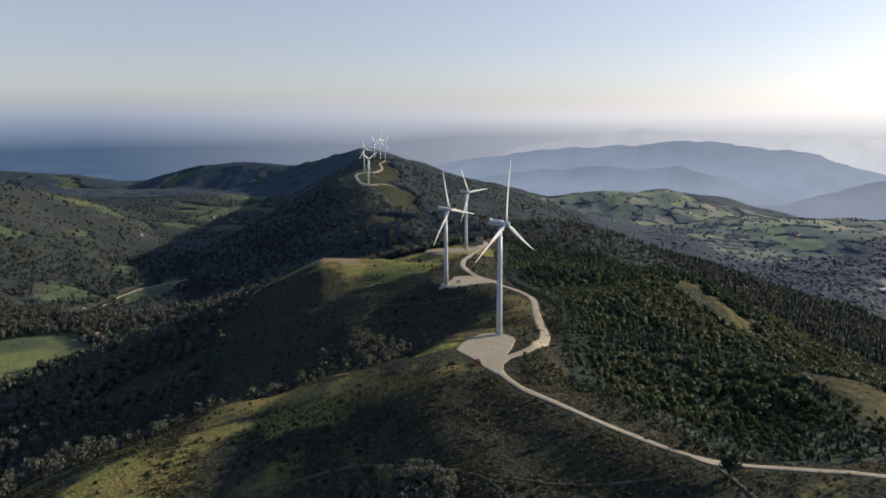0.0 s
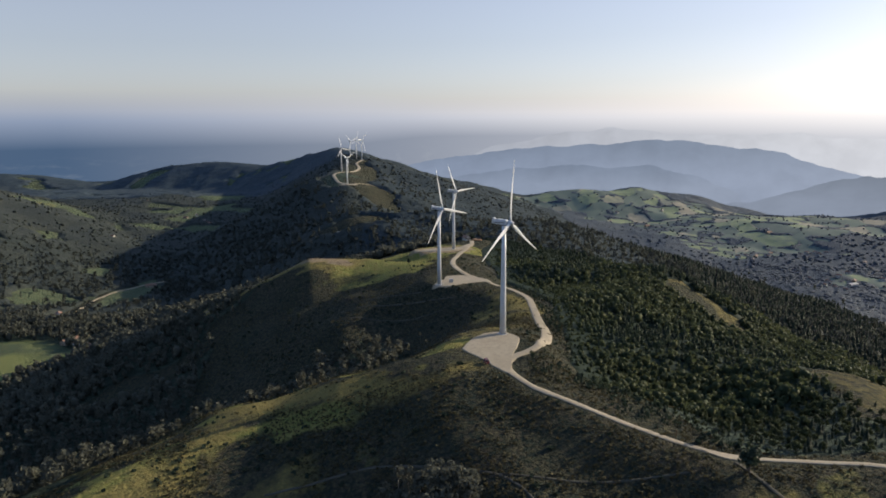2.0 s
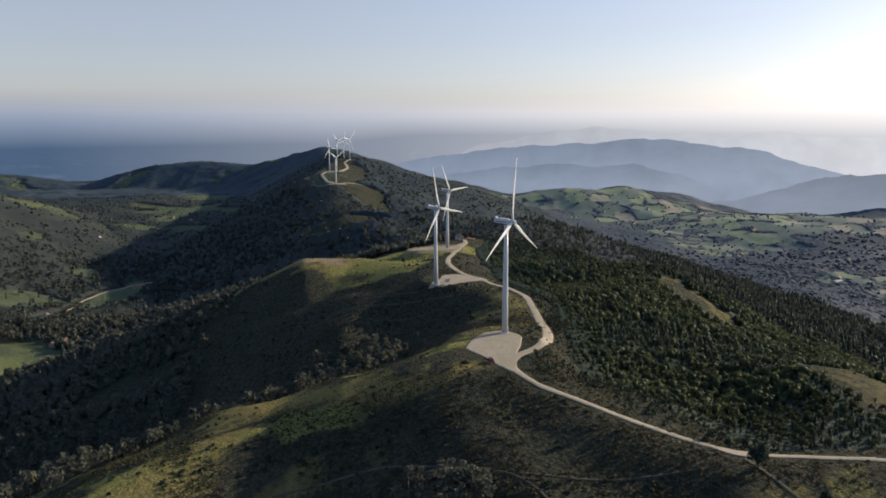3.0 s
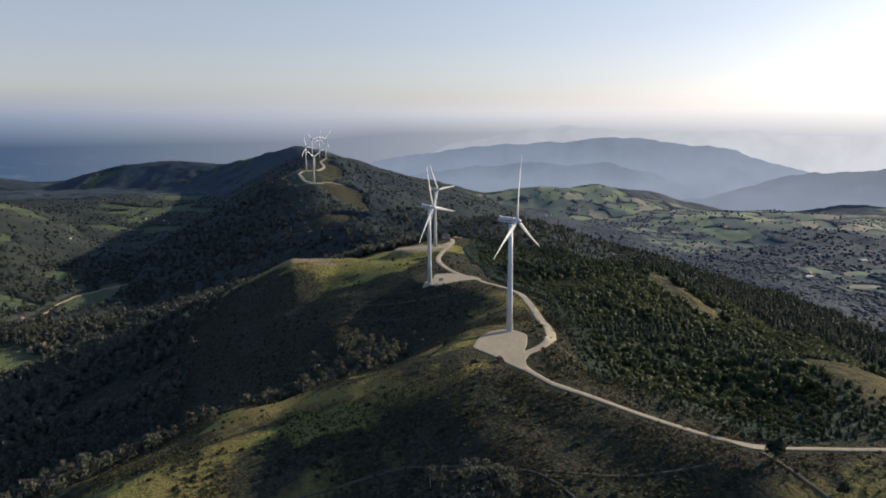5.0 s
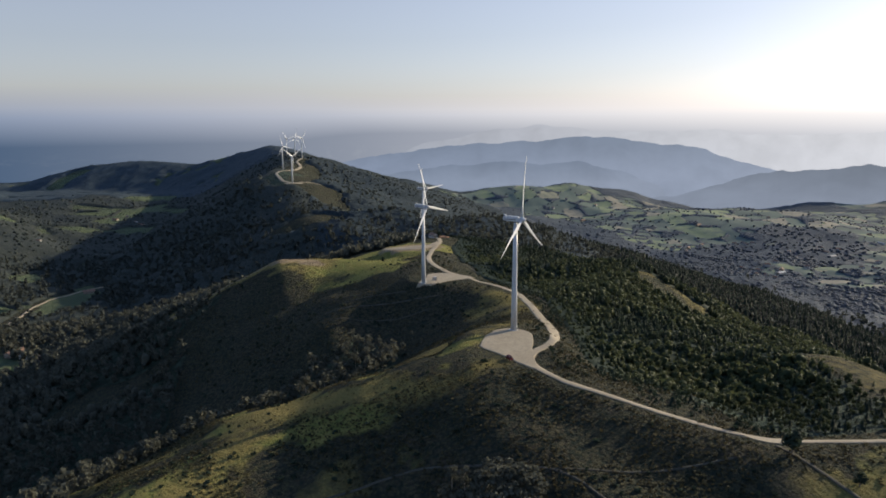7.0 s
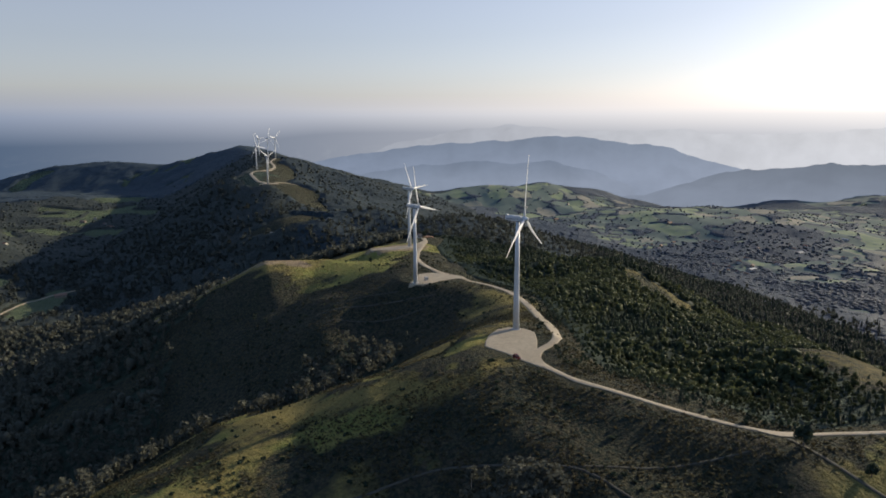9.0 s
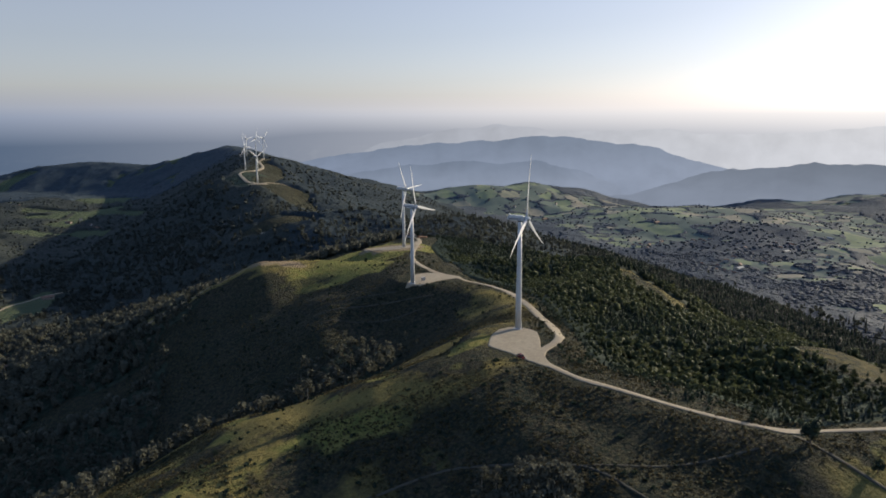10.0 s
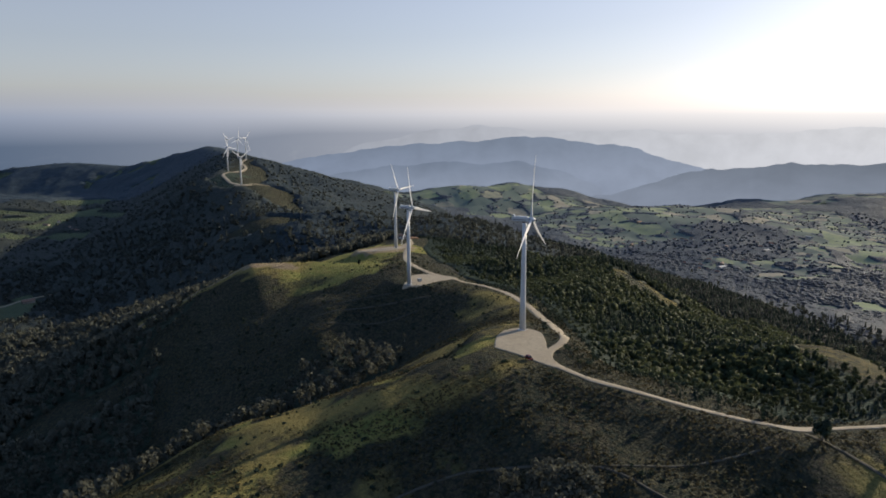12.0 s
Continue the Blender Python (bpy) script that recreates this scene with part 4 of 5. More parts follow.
bark = plain("bark", (0.13, 0.105, 0.08), 0.95, 0, 0.3, 2.0)
pale_bark = plain("pale_bark", (0.24, 0.21, 0.17), 0.9, 0, 0.3, 1.0)
rng = np.random.default_rng(7)


def clumps(centres, radii, count, size, squash=0.8):
    """Small crooked leaf sprays on the outside of several lobes, as loose triangles."""
    pick = rng.choice(len(centres), count, p=np.array(radii) ** 2 / np.sum(np.array(radii) ** 2))
    d = rng.normal(size=(count, 3))
    d[:, 2] = d[:, 2] * 0.9 + 0.25
    d /= np.linalg.norm(d, axis=1)[:, None]
    c = np.array(centres)[pick] + d * (np.array(radii)[pick] * rng.uniform(0.5, 1.12, count))[:, None] * np.array([1, 1, squash])
    u = np.cross(d, rng.normal(size=(count, 3)))
    u /= np.linalg.norm(u, axis=1)[:, None]
    v = np.cross(d, u) + d * rng.uniform(-1.3, 0.9, (count, 1))
    s = size * rng.uniform(0.6, 1.35, (count, 1))
    verts = np.stack([c - s * (0.6 * u + 0.3 * v), c + s * (0.6 * u - 0.35 * v), c + s * (0.15 * u + 0.75 * v), c - s * (0.5 * u - 0.35 * v)], 1).reshape(-1, 3)
    q = np.arange(count)[:, None] * 4
    return verts, np.concatenate([q + [[0, 1, 2]], q + [[0, 2, 3]]])


def broad_crown(count, size, tall=1.0, lobes=7):
    """A crown one metre wide to either side and tall metres high, from its base."""
    centres, radii = [(0, 0, 0.55 * tall)], [0.62]
    for k in range(lobes):
        a, h = 2.4 * k + rng.uniform(0, 0.6), rng.uniform(0.2, 0.92)
        reach = rng.uniform(0.35, 0.62) * (1.1 - 0.7 * abs(h - 0.42))
        centres.append((reach * math.cos(a), reach * math.sin(a), h * tall))
        radii.append(rng.uniform(0.26, 0.44))
    return clumps(centres, radii, count, size)


def puff_crown(jitter=0.2, around=7, rings=4):
    """A small lumpy closed crown for trees far off."""
    verts, faces = [(0, 0, 0)], []
    for r in range(1, rings):
        for i in range(around):
            a, b = 2 * math.pi * (i + 0.5 * r) / around, math.pi * r / rings
            q = rng.uniform(1 - jitter, 1 + jitter)
            verts.append((q * math.sin(b) * math.cos(a), q * math.sin(b) * math.sin(a), 0.52 - 0.5 * q * math.cos(b)))
    verts.append((0, 0, 1.02))
    for i in range(around):
        j = (i + 1) % around
        faces.append((0, 1 + j, 1 + i))
        for r in range(rings - 2):
            a, b = 1 + r * around, 1 + (r + 1) * around
            faces += [(a + i, a + j, b + i), (a + j, b + j, b + i)]
        last = 1 + (rings - 2) * around
        faces.append((last + i, last + j, len(verts) - 1))
    return np.array(verts), np.array(faces)


def joined(a, b):
    return np.concatenate([a[0], b[0]]), np.concatenate([a[1], b[1] + len(a[0])])


def pine_crown(tiers, spikes, ragged=0.25):
    """Whorls of drooping boughs, one metre in radius and in height."""
    verts, faces = [], []
    for t in range(tiers):
        f = t / tiers
        z0, r = 0.04 + 0.86 * f, (1 - f) ** 0.85 * rng.uniform(0.85, 1.1)
        apex = len(verts)
        verts.append((rng.uniform(-.03, .03), rng.uniform(-.03, .03), min(1.0, z0 + 1.9 / tiers)))
        n = spikes * 2
        for i in range(n):
            a = 2 * math.pi * (i + rng.uniform(-0.3, 0.3)) / n + t
            q = r * (rng.uniform(0.85, 1.15) if i % 2 == 0 else rng.uniform(0.42, 0.62))
            verts.append((q * math.cos(a), q * math.sin(a), z0 + (rng.uniform(-0.09, 0.0) if i % 2 == 0 else rng.uniform(0.02, 0.09))))
        for i in range(n):
            faces.append((apex, apex + 1 + i, apex + 1 + (i + 1) % n))
    return np.array(verts), np.array(faces)


def stem(height, r0, r1, bend=0.0, limbs=0, reach=1.0, sides=6):
    """A tapered trunk with limbs."""
    bm = bmesh.new()

    def tube(a, b, ra, rb):
        m = (Vector(b) - Vector(a)).to_track_quat("Z", "Y").to_matrix().to_4x4()
        rings = [[bm.verts.new(Vector(p) + m @ Vector((r * math.cos(2 * math.pi * i / sides), r * math.sin(2 * math.pi * i / sides), 0))) for i in range(sides)] for p, r in ((a, ra), (b, rb))]
        for i in range(sides):
            j = (i + 1) % sides
            bm.faces.new((rings[0][i], rings[0][j], rings[1][j], rings[1][i]))

    mid = (bend, bend * 0.4, height * 0.5)
    top = (bend * 0.6, -bend * 0.3, height)
    tube((0, 0, -0.4), mid, r0, (r0 + r1) / 2)
    tube(mid, top, (r0 + r1) / 2, r1)
    for k in range(limbs):
        a, h = 2.4 * k + 0.5, height * (0.45 + 0.45 * k / limbs)
        tube((bend * 0.8, 0, h), (reach * math.cos(a), reach * math.sin(a), h + height * 0.22), r1 * 0.8, r1 * 0.2)
    return bm


def spread_points(x0, x1, y0, y1, step, seed):
    g = np.random.default_rng(seed)
    xs, ys = np.meshgrid(np.arange(x0, x1, step), np.arange(y0, y1, step))
    x = xs.ravel() + g.uniform(-0.48, 0.48, xs.size) * step
    y = ys.ravel() + g.uniform(-0.48, 0.48, xs.size) * step
    b = np.degrees(np.arctan2(x + 40, y))
    keep = (b > -46) & (b < 58)
    return x[keep], y[keep], g.uniform(0, 1, keep.sum()), g


ROAD_LINE = curve_points(ROAD, 3.0)


def clear_of_road(x, y, gap):
    d = np.full(x.shape, 1e9)
    for px, py in ROAD_LINE[::2]:
        d = np.minimum(d, np.hypot(x - px, y - py))
    return d > gap


def forest(name, label, x, y, width, height, templates, material, seed, sink=0.25):
    """Many trees that nobody could count, in one mesh."""
    g = np.random.default_rng(seed)
    z = ground_z(x, y)
    turn, kind = g.uniform(0, 6.28, len(x)), g.integers(0, len(templates), len(x))
    all_v, all_f, base = [], [], 0
    for k, (tv, tf) in enumerate(templates):
        i = np.flatnonzero(kind == k)
        if not len(i):
            continue
        c, s = np.cos(turn[i])[:, None], np.sin(turn[i])[:, None]
        vx = (c * tv[None, :, 0] - s * tv[None, :, 1]) * width[i][:, None] + x[i][:, None]
        vy = (s * tv[None, :, 0] + c * tv[None, :, 1]) * width[i][:, None] + y[i][:, None]
        vz = tv[None, :, 2] * height[i][:, None] + (z - sink)[i][:, None]
        all_v.append(np.stack([vx, vy, vz], -1).reshape(-1, 3))
        all_f.append((tf[None] + (np.arange(len(i)) * len(tv))[:, None, None] + base).reshape(-1, 3))
        base += len(i) * len(tv)
    ob = new(name, mesh_of(name, np.concatenate(all_v), np.concatenate(all_f), material, True))
    return tagged(ob, label, "woodland", kind="stuff")


def tree_kind(name, crown, trunk, leaf, trunk_mat, label, group, height):
    root = new(name)
    tagged(root, label, "tree", group)
    part("trunk", trunk, trunk_mat, root)
    me = mesh_of("crown", crown[0], crown[1], leaf)
    ob = new("crown", me)
    ob.parent = root
    root["height"] = height
    return root


def scaled(v, w, h, lift=0.0):
    return v[0] * np.array([w, w, h]) + np.array([0, 0, lift]), v[1]


# the eastern wood: pines and lighter broad-leaved trees, the nearest as single trees
x, y, chance, g = spread_points(30, 290, 176, 640, 2.9, 101)
thick = woods(x, y, ground_z(x, y))
keep = (chance < thick * 0.97) & clear_of_road(x, y, 5.5) & (x < 300)
x, y, chance = x[keep], y[keep], g.uniform(0, 1, keep.sum())
mix = fractal(x, y, 55, 91, 3) + g.normal(0, 0.16, len(x))
is_pine = mix < -0.10 + 0.16 * smooth((250 - y) / 30) + 0.22 * smooth((y - 430) / 30)
tall = 3.4 + 4.4 * g.uniform(0, 1, len(x)) ** 1.4 + 3.6 * smooth((y - 440) / 60) * smooth((x - 110) / 40)
edge_y, edge_x = np.array(WOOD_EDGE).T
tall *= 0.84 * (0.45 + 0.55 * smooth((x - np.interp(y, edge_y, edge_x)) / 26))
near_tree = (y < 262) & (x < 190)
pines = [tree_kind("pine_tree", scaled(pine_crown(9, 8), 1.95, 6.4, 0.4), stem(6.2, 0.16, 0.04), pine_leaf, bark, "young dark green pine in the plantation above the road", "pines of the eastern wood", 6.9) for _ in range(4)]
oaks = [tree_kind("broadleaf_tree", scaled(broad_crown(250, 0.27, 1.9, 11), 2.3, 2.3, 0.25), stem(3.4, 0.2, 0.07, 0.2, 5, 1.4), broad_leaf, bark, "rounded olive-green broadleaf tree among the pines", "broadleaf trees of the eastern wood", 6.0) for _ in range(4)]


def needle_crown(count):
    """A narrow conical crown of loose sprays round a solid core, one metre in radius and in height."""
    h = np.linspace(0.06, 0.92, 9)
    sprays = clumps([(0, 0, v) for v in h], [0.92 * (1.02 - v) ** 0.9 for v in h], count, 0.34, 0.16)
    core = pine_crown(3, 4)
    return joined(scaled(core, 0.72, 0.98), sprays)


far_pine = [needle_crown(21) for _ in range(6)]
far_oak = [joined(scaled(puff_crown(0.36, 6, 3), 0.66, 0.84, 0.03), scaled(broad_crown(22, 0.38, 2.1, 9), 1, 1 / 2.1)) for _ in range(8)]
counts = [0, 0]
single = np.zeros(len(x), bool)
for i in np.argsort(y - 0.25 * x):
    k = 0 if is_pine[i] else 1
    if near_tree[i] and counts[k] < 295:
        single[i] = True
        kinds = (pines, oaks)[k]
        base = kinds[counts[k] % 4]
        m = pose(x[i], y[i], float(ground_z(x[i], y[i])) - 0.1, g.uniform(-3, 3), g.uniform(-3, 3), g.uniform(0, 360)) @ Matrix.Scale(tall[i] / base["height"], 4)
        if counts[k] < 4:
            base.matrix_basis = m
        else:
            copy_thing(base, m)
        counts[k] += 1
rest = ~single
i = rest & is_pine
forest("pine_wood", "dense dark green pine plantation on the eastern slope", x[i], y[i], tall[i] * 0.37, tall[i] * 0.98, far_pine, pine_leaf, 1)
pale = g.uniform(0, 1, len(x)) < 0.2
i = rest & ~is_pine & pale
forest("pale_broadleaf_wood", "paler yellow-green trees scattered through the eastern wood", x[i], y[i], tall[i] * 0.44 * g.uniform(0.8, 1.3, i.sum()), tall[i] * 0.95, far_oak, pale_leaf, 12)
i = rest & ~is_pine & ~pale
forest("broadleaf_wood", "mixed olive-green broadleaf wood on the eastern slope", x[i], y[i], tall[i] * 0.42 * g.uniform(0.7, 1.35, i.sum()), tall[i] * 0.92, far_oak, broad_leaf, 2)

# the western valley's gum trees and oaks
x, y, chance, g = spread_points(-480, 40, 150, 700, 4.9, 102)
thick = woods(x, y, ground_z(x, y))
keep = (chance < thick * 0.85) & clear_of_road(x, y, 7) & (x < 20)
x, y = x[keep], y[keep]
tall = 6.5 + 6.0 * g.uniform(0, 1, len(x)) ** 1.4
tall_gum = [scaled(joined(scaled(puff_crown(0.35, 5, 3), 0.34, 0.62, 0.14), scaled(broad_crown(28, 0.44, 2.6, 11), 1, 1 / 2.6)), 1, 0.78, 0.22) for _ in range(6)]
gum = fractal(x, y, 70, 93, 2) + g.normal(0, 0.15, len(x)) > -0.05
leafy = [scaled(broad_crown(56, 0.36, 2.7, 13), 1, 0.8 / 2.7, 0.2) for _ in range(6)]
front = y < 410
forest("slope_wood", "feathery grey-green trees in the shaded gully", x[front], y[front], tall[front] * 0.27, tall[front], leafy, gum_leaf, 6)
x, y, tall, gum = x[~front], y[~front], tall[~front], gum[~front]
forest("gum_wood", "grey-green gum trees filling the shaded western valley", x[gum], y[gum], tall[gum] * 0.29, tall[gum] * 1.05, tall_gum, gum_leaf, 3)
forest("valley_wood", "dark broadleaf wood on the western slopes", x[~gum], y[~gum], tall[~gum] * 0.36, tall[~gum] * 0.85, far_oak, gum_leaf, 4)

# woods farther off: a closed, uneven canopy, with taller trees standing out of it
def canopy(name, label, box, step, low, high, inside, material, seed):
    g = np.random.default_rng(seed)
    gx, gy = np.meshgrid(np.arange(box[0], box[1], step), np.arange(box[2], box[3], step))
    gx = gx + g.uniform(-0.45, 0.45, gx.shape) * step
    gy = gy + g.uniform(-0.45, 0.45, gx.shape) * step
    z = ground_z(gx, gy)
    bearing = np.degrees(np.arctan2(gx + 40, gy))
    w = smooth(woods(gx, gy, z) * 1.6) * inside(gx, gy) * (bearing > -46) * (bearing < 58)
    lift = g.uniform(0.58, 1.0, gx.shape) * (low + (high - low) * smooth(0.5 + 1.3 * fractal(gx, gy, 45, seed, 3)))
    thin = (1 - 0.4 * east_farm(gx, gy, z)) * (1 - 0.6 * smooth((gx - 250) / 30) * smooth((950 - np.hypot(gx, gy)) / 120))
    z = z + lift * thin * w - 1.2 * (w < 0.05)
    i = np.arange(gx.size).reshape(gx.shape)
    quads = np.stack([i[:-1, :-1], i[:-1, 1:], i[1:, 1:], i[1:, :-1]], -1).reshape(-1, 4)
    quads = quads[(w.ravel()[quads] > 0.25).any(1)]
    used, back = np.unique(quads, return_inverse=True)
    verts = np.stack([gx.ravel(), gy.ravel(), z.ravel()], -1)[used]
    ob = new(name, mesh_of(name, verts, back.reshape(-1, 4), material, True))
    return tagged(ob, label, "woodland", kind="stuff")


def in_middle(x, y):
    return ((y > 630) | (x > 285) | (x < -480)) & (np.hypot(x, y) < 1260)


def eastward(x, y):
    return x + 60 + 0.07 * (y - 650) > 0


def in_distance(x, y):
    return (np.hypot(x, y) >= 1250)


def behind(x, y):
    return y > 1880 + 60 * fractal(x, y, 200, 58, 2)


# woods past this range take the haze-tinted leaf colour
def on_slope(x, y):
    return (np.hypot(x, y) < 860 + 60 * fractal(x, y, 120, 59, 2)) | (x < 380)


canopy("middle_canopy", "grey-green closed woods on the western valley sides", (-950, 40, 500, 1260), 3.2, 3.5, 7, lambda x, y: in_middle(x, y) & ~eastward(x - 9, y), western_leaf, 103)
canopy("saddle_canopy", "dark closed woods on the eastern flank of the ridge", (-130, 920, 200, 1260), 3.2, 4, 7, lambda x, y: in_middle(x, y) & eastward(x + 9, y) & on_slope(x - 6, y), shaded_slope_leaf, 106)
canopy("lower_valley_canopy", "hazy blue-green woods at the foot of the eastern slopes", (370, 1100, 200, 1260), 4.0, 3, 6, lambda x, y: in_middle(x, y) & ~on_slope(x + 6, y), hazed_valley_leaf, 110)
canopy("far_canopy", "distant green woods on the far hill and western slopes", (-1700, 40, 560, 2000), 6.0, 2.5, 5.5, lambda x, y: in_distance(x, y) & ~eastward(x - 14, y) & ~behind(x, y - 25), western_leaf, 104)
canopy("ridge_canopy", "hazy blue woods on the long ridge behind the far hill", (-2300, 40, 1780, 3000), 8.0, 4, 7, lambda x, y: in_distance(x, y) & ~eastward(x - 14, y) & behind(x, y + 25), hazed_far_leaf, 111)
canopy("flank_canopy", "dark woods down the far hill's eastern flank", (-240, 420, 560, 2750), 6.0, 3, 6, lambda x, y: in_distance(x, y) & eastward(x + 14, y) & (x < 380), shaded_slope_leaf, 112)
canopy("valley_canopy", "hazy woods between the small fields of the eastern valley", (360, 2300, 560, 2750), 6.0, 3, 6, lambda x, y: in_distance(x, y) & (x > 370), hazed_valley_leaf, 108)
round_crown = [puff_crown(0.34, 6, 4) for _ in range(6)]
x, y, chance, g = spread_points(380, 1500, 480, 2050, 9.5, 113)
z = ground_z(x, y)
r1, r2, edge = field_plots(x, y)
farmed = east_farm(x, y, z)
thick = woods(x, y, z)
hedgerow = farmed * (edge < 3.5) * 0.28 + 0.008 * farmed + 0.22 * thick * (np.hypot(x, y) > 1350)
keep = ~on_slope(x, y) & (chance < hedgerow) & (np.hypot(x, y) < 2150)
x, y = x[keep], y[keep]
tall = g.uniform(2.4, 4.6, len(x)) * (1 + 0.4 * (woods(x, y, ground_z(x, y)) > 0.9))
forest("valley_trees", "rounded hazy trees along hedges and copses in the eastern valley", x, y, tall * 0.62, tall, round_crown, hazed_valley_leaf, 113)
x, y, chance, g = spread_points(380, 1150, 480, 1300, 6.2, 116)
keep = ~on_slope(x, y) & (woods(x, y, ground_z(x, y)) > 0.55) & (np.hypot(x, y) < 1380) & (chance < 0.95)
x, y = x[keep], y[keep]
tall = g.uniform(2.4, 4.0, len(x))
forest("valley_copses", "close-set hazy woods on the eastern valley floor", x, y, tall * 1.25, tall, [puff_crown(0.34, 5, 3) for _ in range(6)], hazed_valley_leaf, 116)
x, y, chance, g = spread_points(-1050, 330, 880, 2100, 10.0, 115)
keep = (np.hypot(x, y) > 900) & (chance < 0.85 * woods(x, y, ground_z(x, y)) * smooth((2150 - np.hypot(x, y)) / 500))
x, y = x[keep], y[keep]
tall = g.uniform(3.2, 6.6, len(x))
forest("hillside_trees", "small dark trees crowding the western hillsides", x, y, tall * 0.5, tall, [puff_crown(0.45, 6, 3) for _ in range(8)], western_leaf, 115)
mid_crown = [scaled(broad_crown(19, 0.62, 2.4, 9), 1, 1 / 2.4) for _ in range(6)] + [scaled(pine_crown(5, 5), 0.6, 1.35)] * 2
x, y, chance, g = spread_points(-900, 620, 200, 1250, 8.6, 105)
keep = in_middle(x, y) & (chance < woods(x, y, ground_z(x, y)) * 0.9 * (1 - 0.8 * east_farm(x, y, ground_z(x, y))) * (1 - 0.85 * smooth((np.hypot(x, y) - 720 - 250 * (x < -170)) / 400)))
x, y = x[keep], y[keep]
tall = g.uniform(7.0, 11.5, len(x))
x2, y2, chance2, g2 = spread_points(285, 560, 280, 900, 5.2, 107)
keep = in_middle(x2, y2) & (chance2 < woods(x2, y2, ground_z(x2, y2)) * 0.95)
x2, y2 = x2[keep], y2[keep]
tall2 = g2.uniform(8.0, 13.0, len(x2))
forest("hanger_wood", "dark pines on the steep slope down to the valley", x2, y2, tall2 * 0.3, tall2, [pine_crown(4, 4) for _ in range(5)], pine_leaf, 107)
forest("middle_wood", "taller trees standing out of the dark woods", x, y, tall * 0.36, tall, mid_crown, western_leaf, 105, sink=0.8)


# low scrub and saplings between the road and the wood
x, y, chance, g = spread_points(20, 110, 178, 420, 2.0, 109)
inward = x - np.interp(y, edge_y, edge_x)
keep = (inward > -26) & (inward < 4) & clear_of_road(x, y, 3.6) & (chance < 0.5 + 0.5 * smooth((inward + 26) / 26)) & (fractal(x, y, 22, 95, 2) > -0.22)
keep &= x > np.interp(y, ROAD_LINE[:, 1], ROAD_LINE[:, 0])
x, y = x[keep], y[keep]
tall = 0.6 + 2.2 * g.uniform(0, 1, len(x)) ** 2
forest("scrub", "dark scrub and saplings between road and wood", x, y, tall * 0.45, tall, [scaled(broad_crown(22, 0.5, 2.0, 6), 1, 0.5) for _ in range(4)] + [pine_crown(4, 5)], pine_leaf, 109)

# saplings and scrub that close the gaps under the eastern wood
def under_wood(x, y):
    return (x > 30) & (x < 300) & (y > 240) & clear_of_road(x, y, 5.0)


canopy("undergrowth", "dense green undergrowth beneath the eastern wood", (30, 300, 176, 640), 2.6, 0.7, 2.0, under_wood, pine_leaf, 114)

# single trees that stand out on the open slopes
gums = [tree_kind("gum_tree", scaled(broad_crown(460, 0.15, 2.7, 16), 2.4, 2.4, 1.7), stem(6.6, 0.16, 0.05, 0.25, 6, 0.9), gum_leaf, pale_bark, "slender grey-green gum tree in the bracken hollow", "gum trees on the open slopes", 8.6) for _ in range(3)]
spots = [(-22, 176, 10), (-18, 172, 12), (-16, 180, 10), (-13, 174, 11.5), (-9, 170, 12), (-6, 176, 10.5), (-15, 167, 12), (-3, 169, 11), (-21, 168, 11.5), (1, 172, 9), (-11, 163, 12), (-4, 162, 11.5), (-18, 162, 11), (-26, 170, 8), (-10, 179, 9), (-19, 184, 7), (0, 165, 10), (-7, 166, 12),
         (-46, 346, 9), (-38, 350, 10), (-43, 354, 9), (-50, 340, 8), (-33, 343, 7), (-56, 334, 8), (-163, 440, 9), (-11, 369, 4), (-8, 352, 3.5), (-30, 330, 5), (-66, 300, 8), (-58, 305, 8)]
g = np.random.default_rng(5)
for n, (x, y, h) in enumerate(spots):
    base = gums[n % 3]
    m = pose(x, y, float(ground_z(x, y)) - 0.1, g.uniform(-4, 4), g.uniform(-4, 4), g.uniform(0, 360)) @ Matrix.Scale(h / base["height"], 4)
    if n < 3:
        base.matrix_basis = m
    else:
        copy_thing(base, m)
bushy = [tree_kind("round_tree", scaled(broad_crown(420, 0.20, 2.0, 11), 2.2, 2.2, 0.3), stem(3.0, 0.24, 0.08, 0.15, 5, 1.3), pine_leaf, bark, "dark rounded tree beside the gravel road", "dark trees on the ridge", 5.0) for _ in range(2)]
for n, (x, y, h) in enumerate([(77.5, 170.0, 8.0), (88, 156, 4.4), (72, 188, 2.2), (-18, 507, 4.2), (38, 601, 4)]):
    base = bushy[n % 2]
    m = pose(x, y, float(ground_z(x, y)) - 0.1, 0, 0, g.uniform(0, 360)) @ Matrix.Scale(h / base["height"], 4)
    if n < 2:
        base.matrix_basis = m
    else:
        copy_thing(base, m)

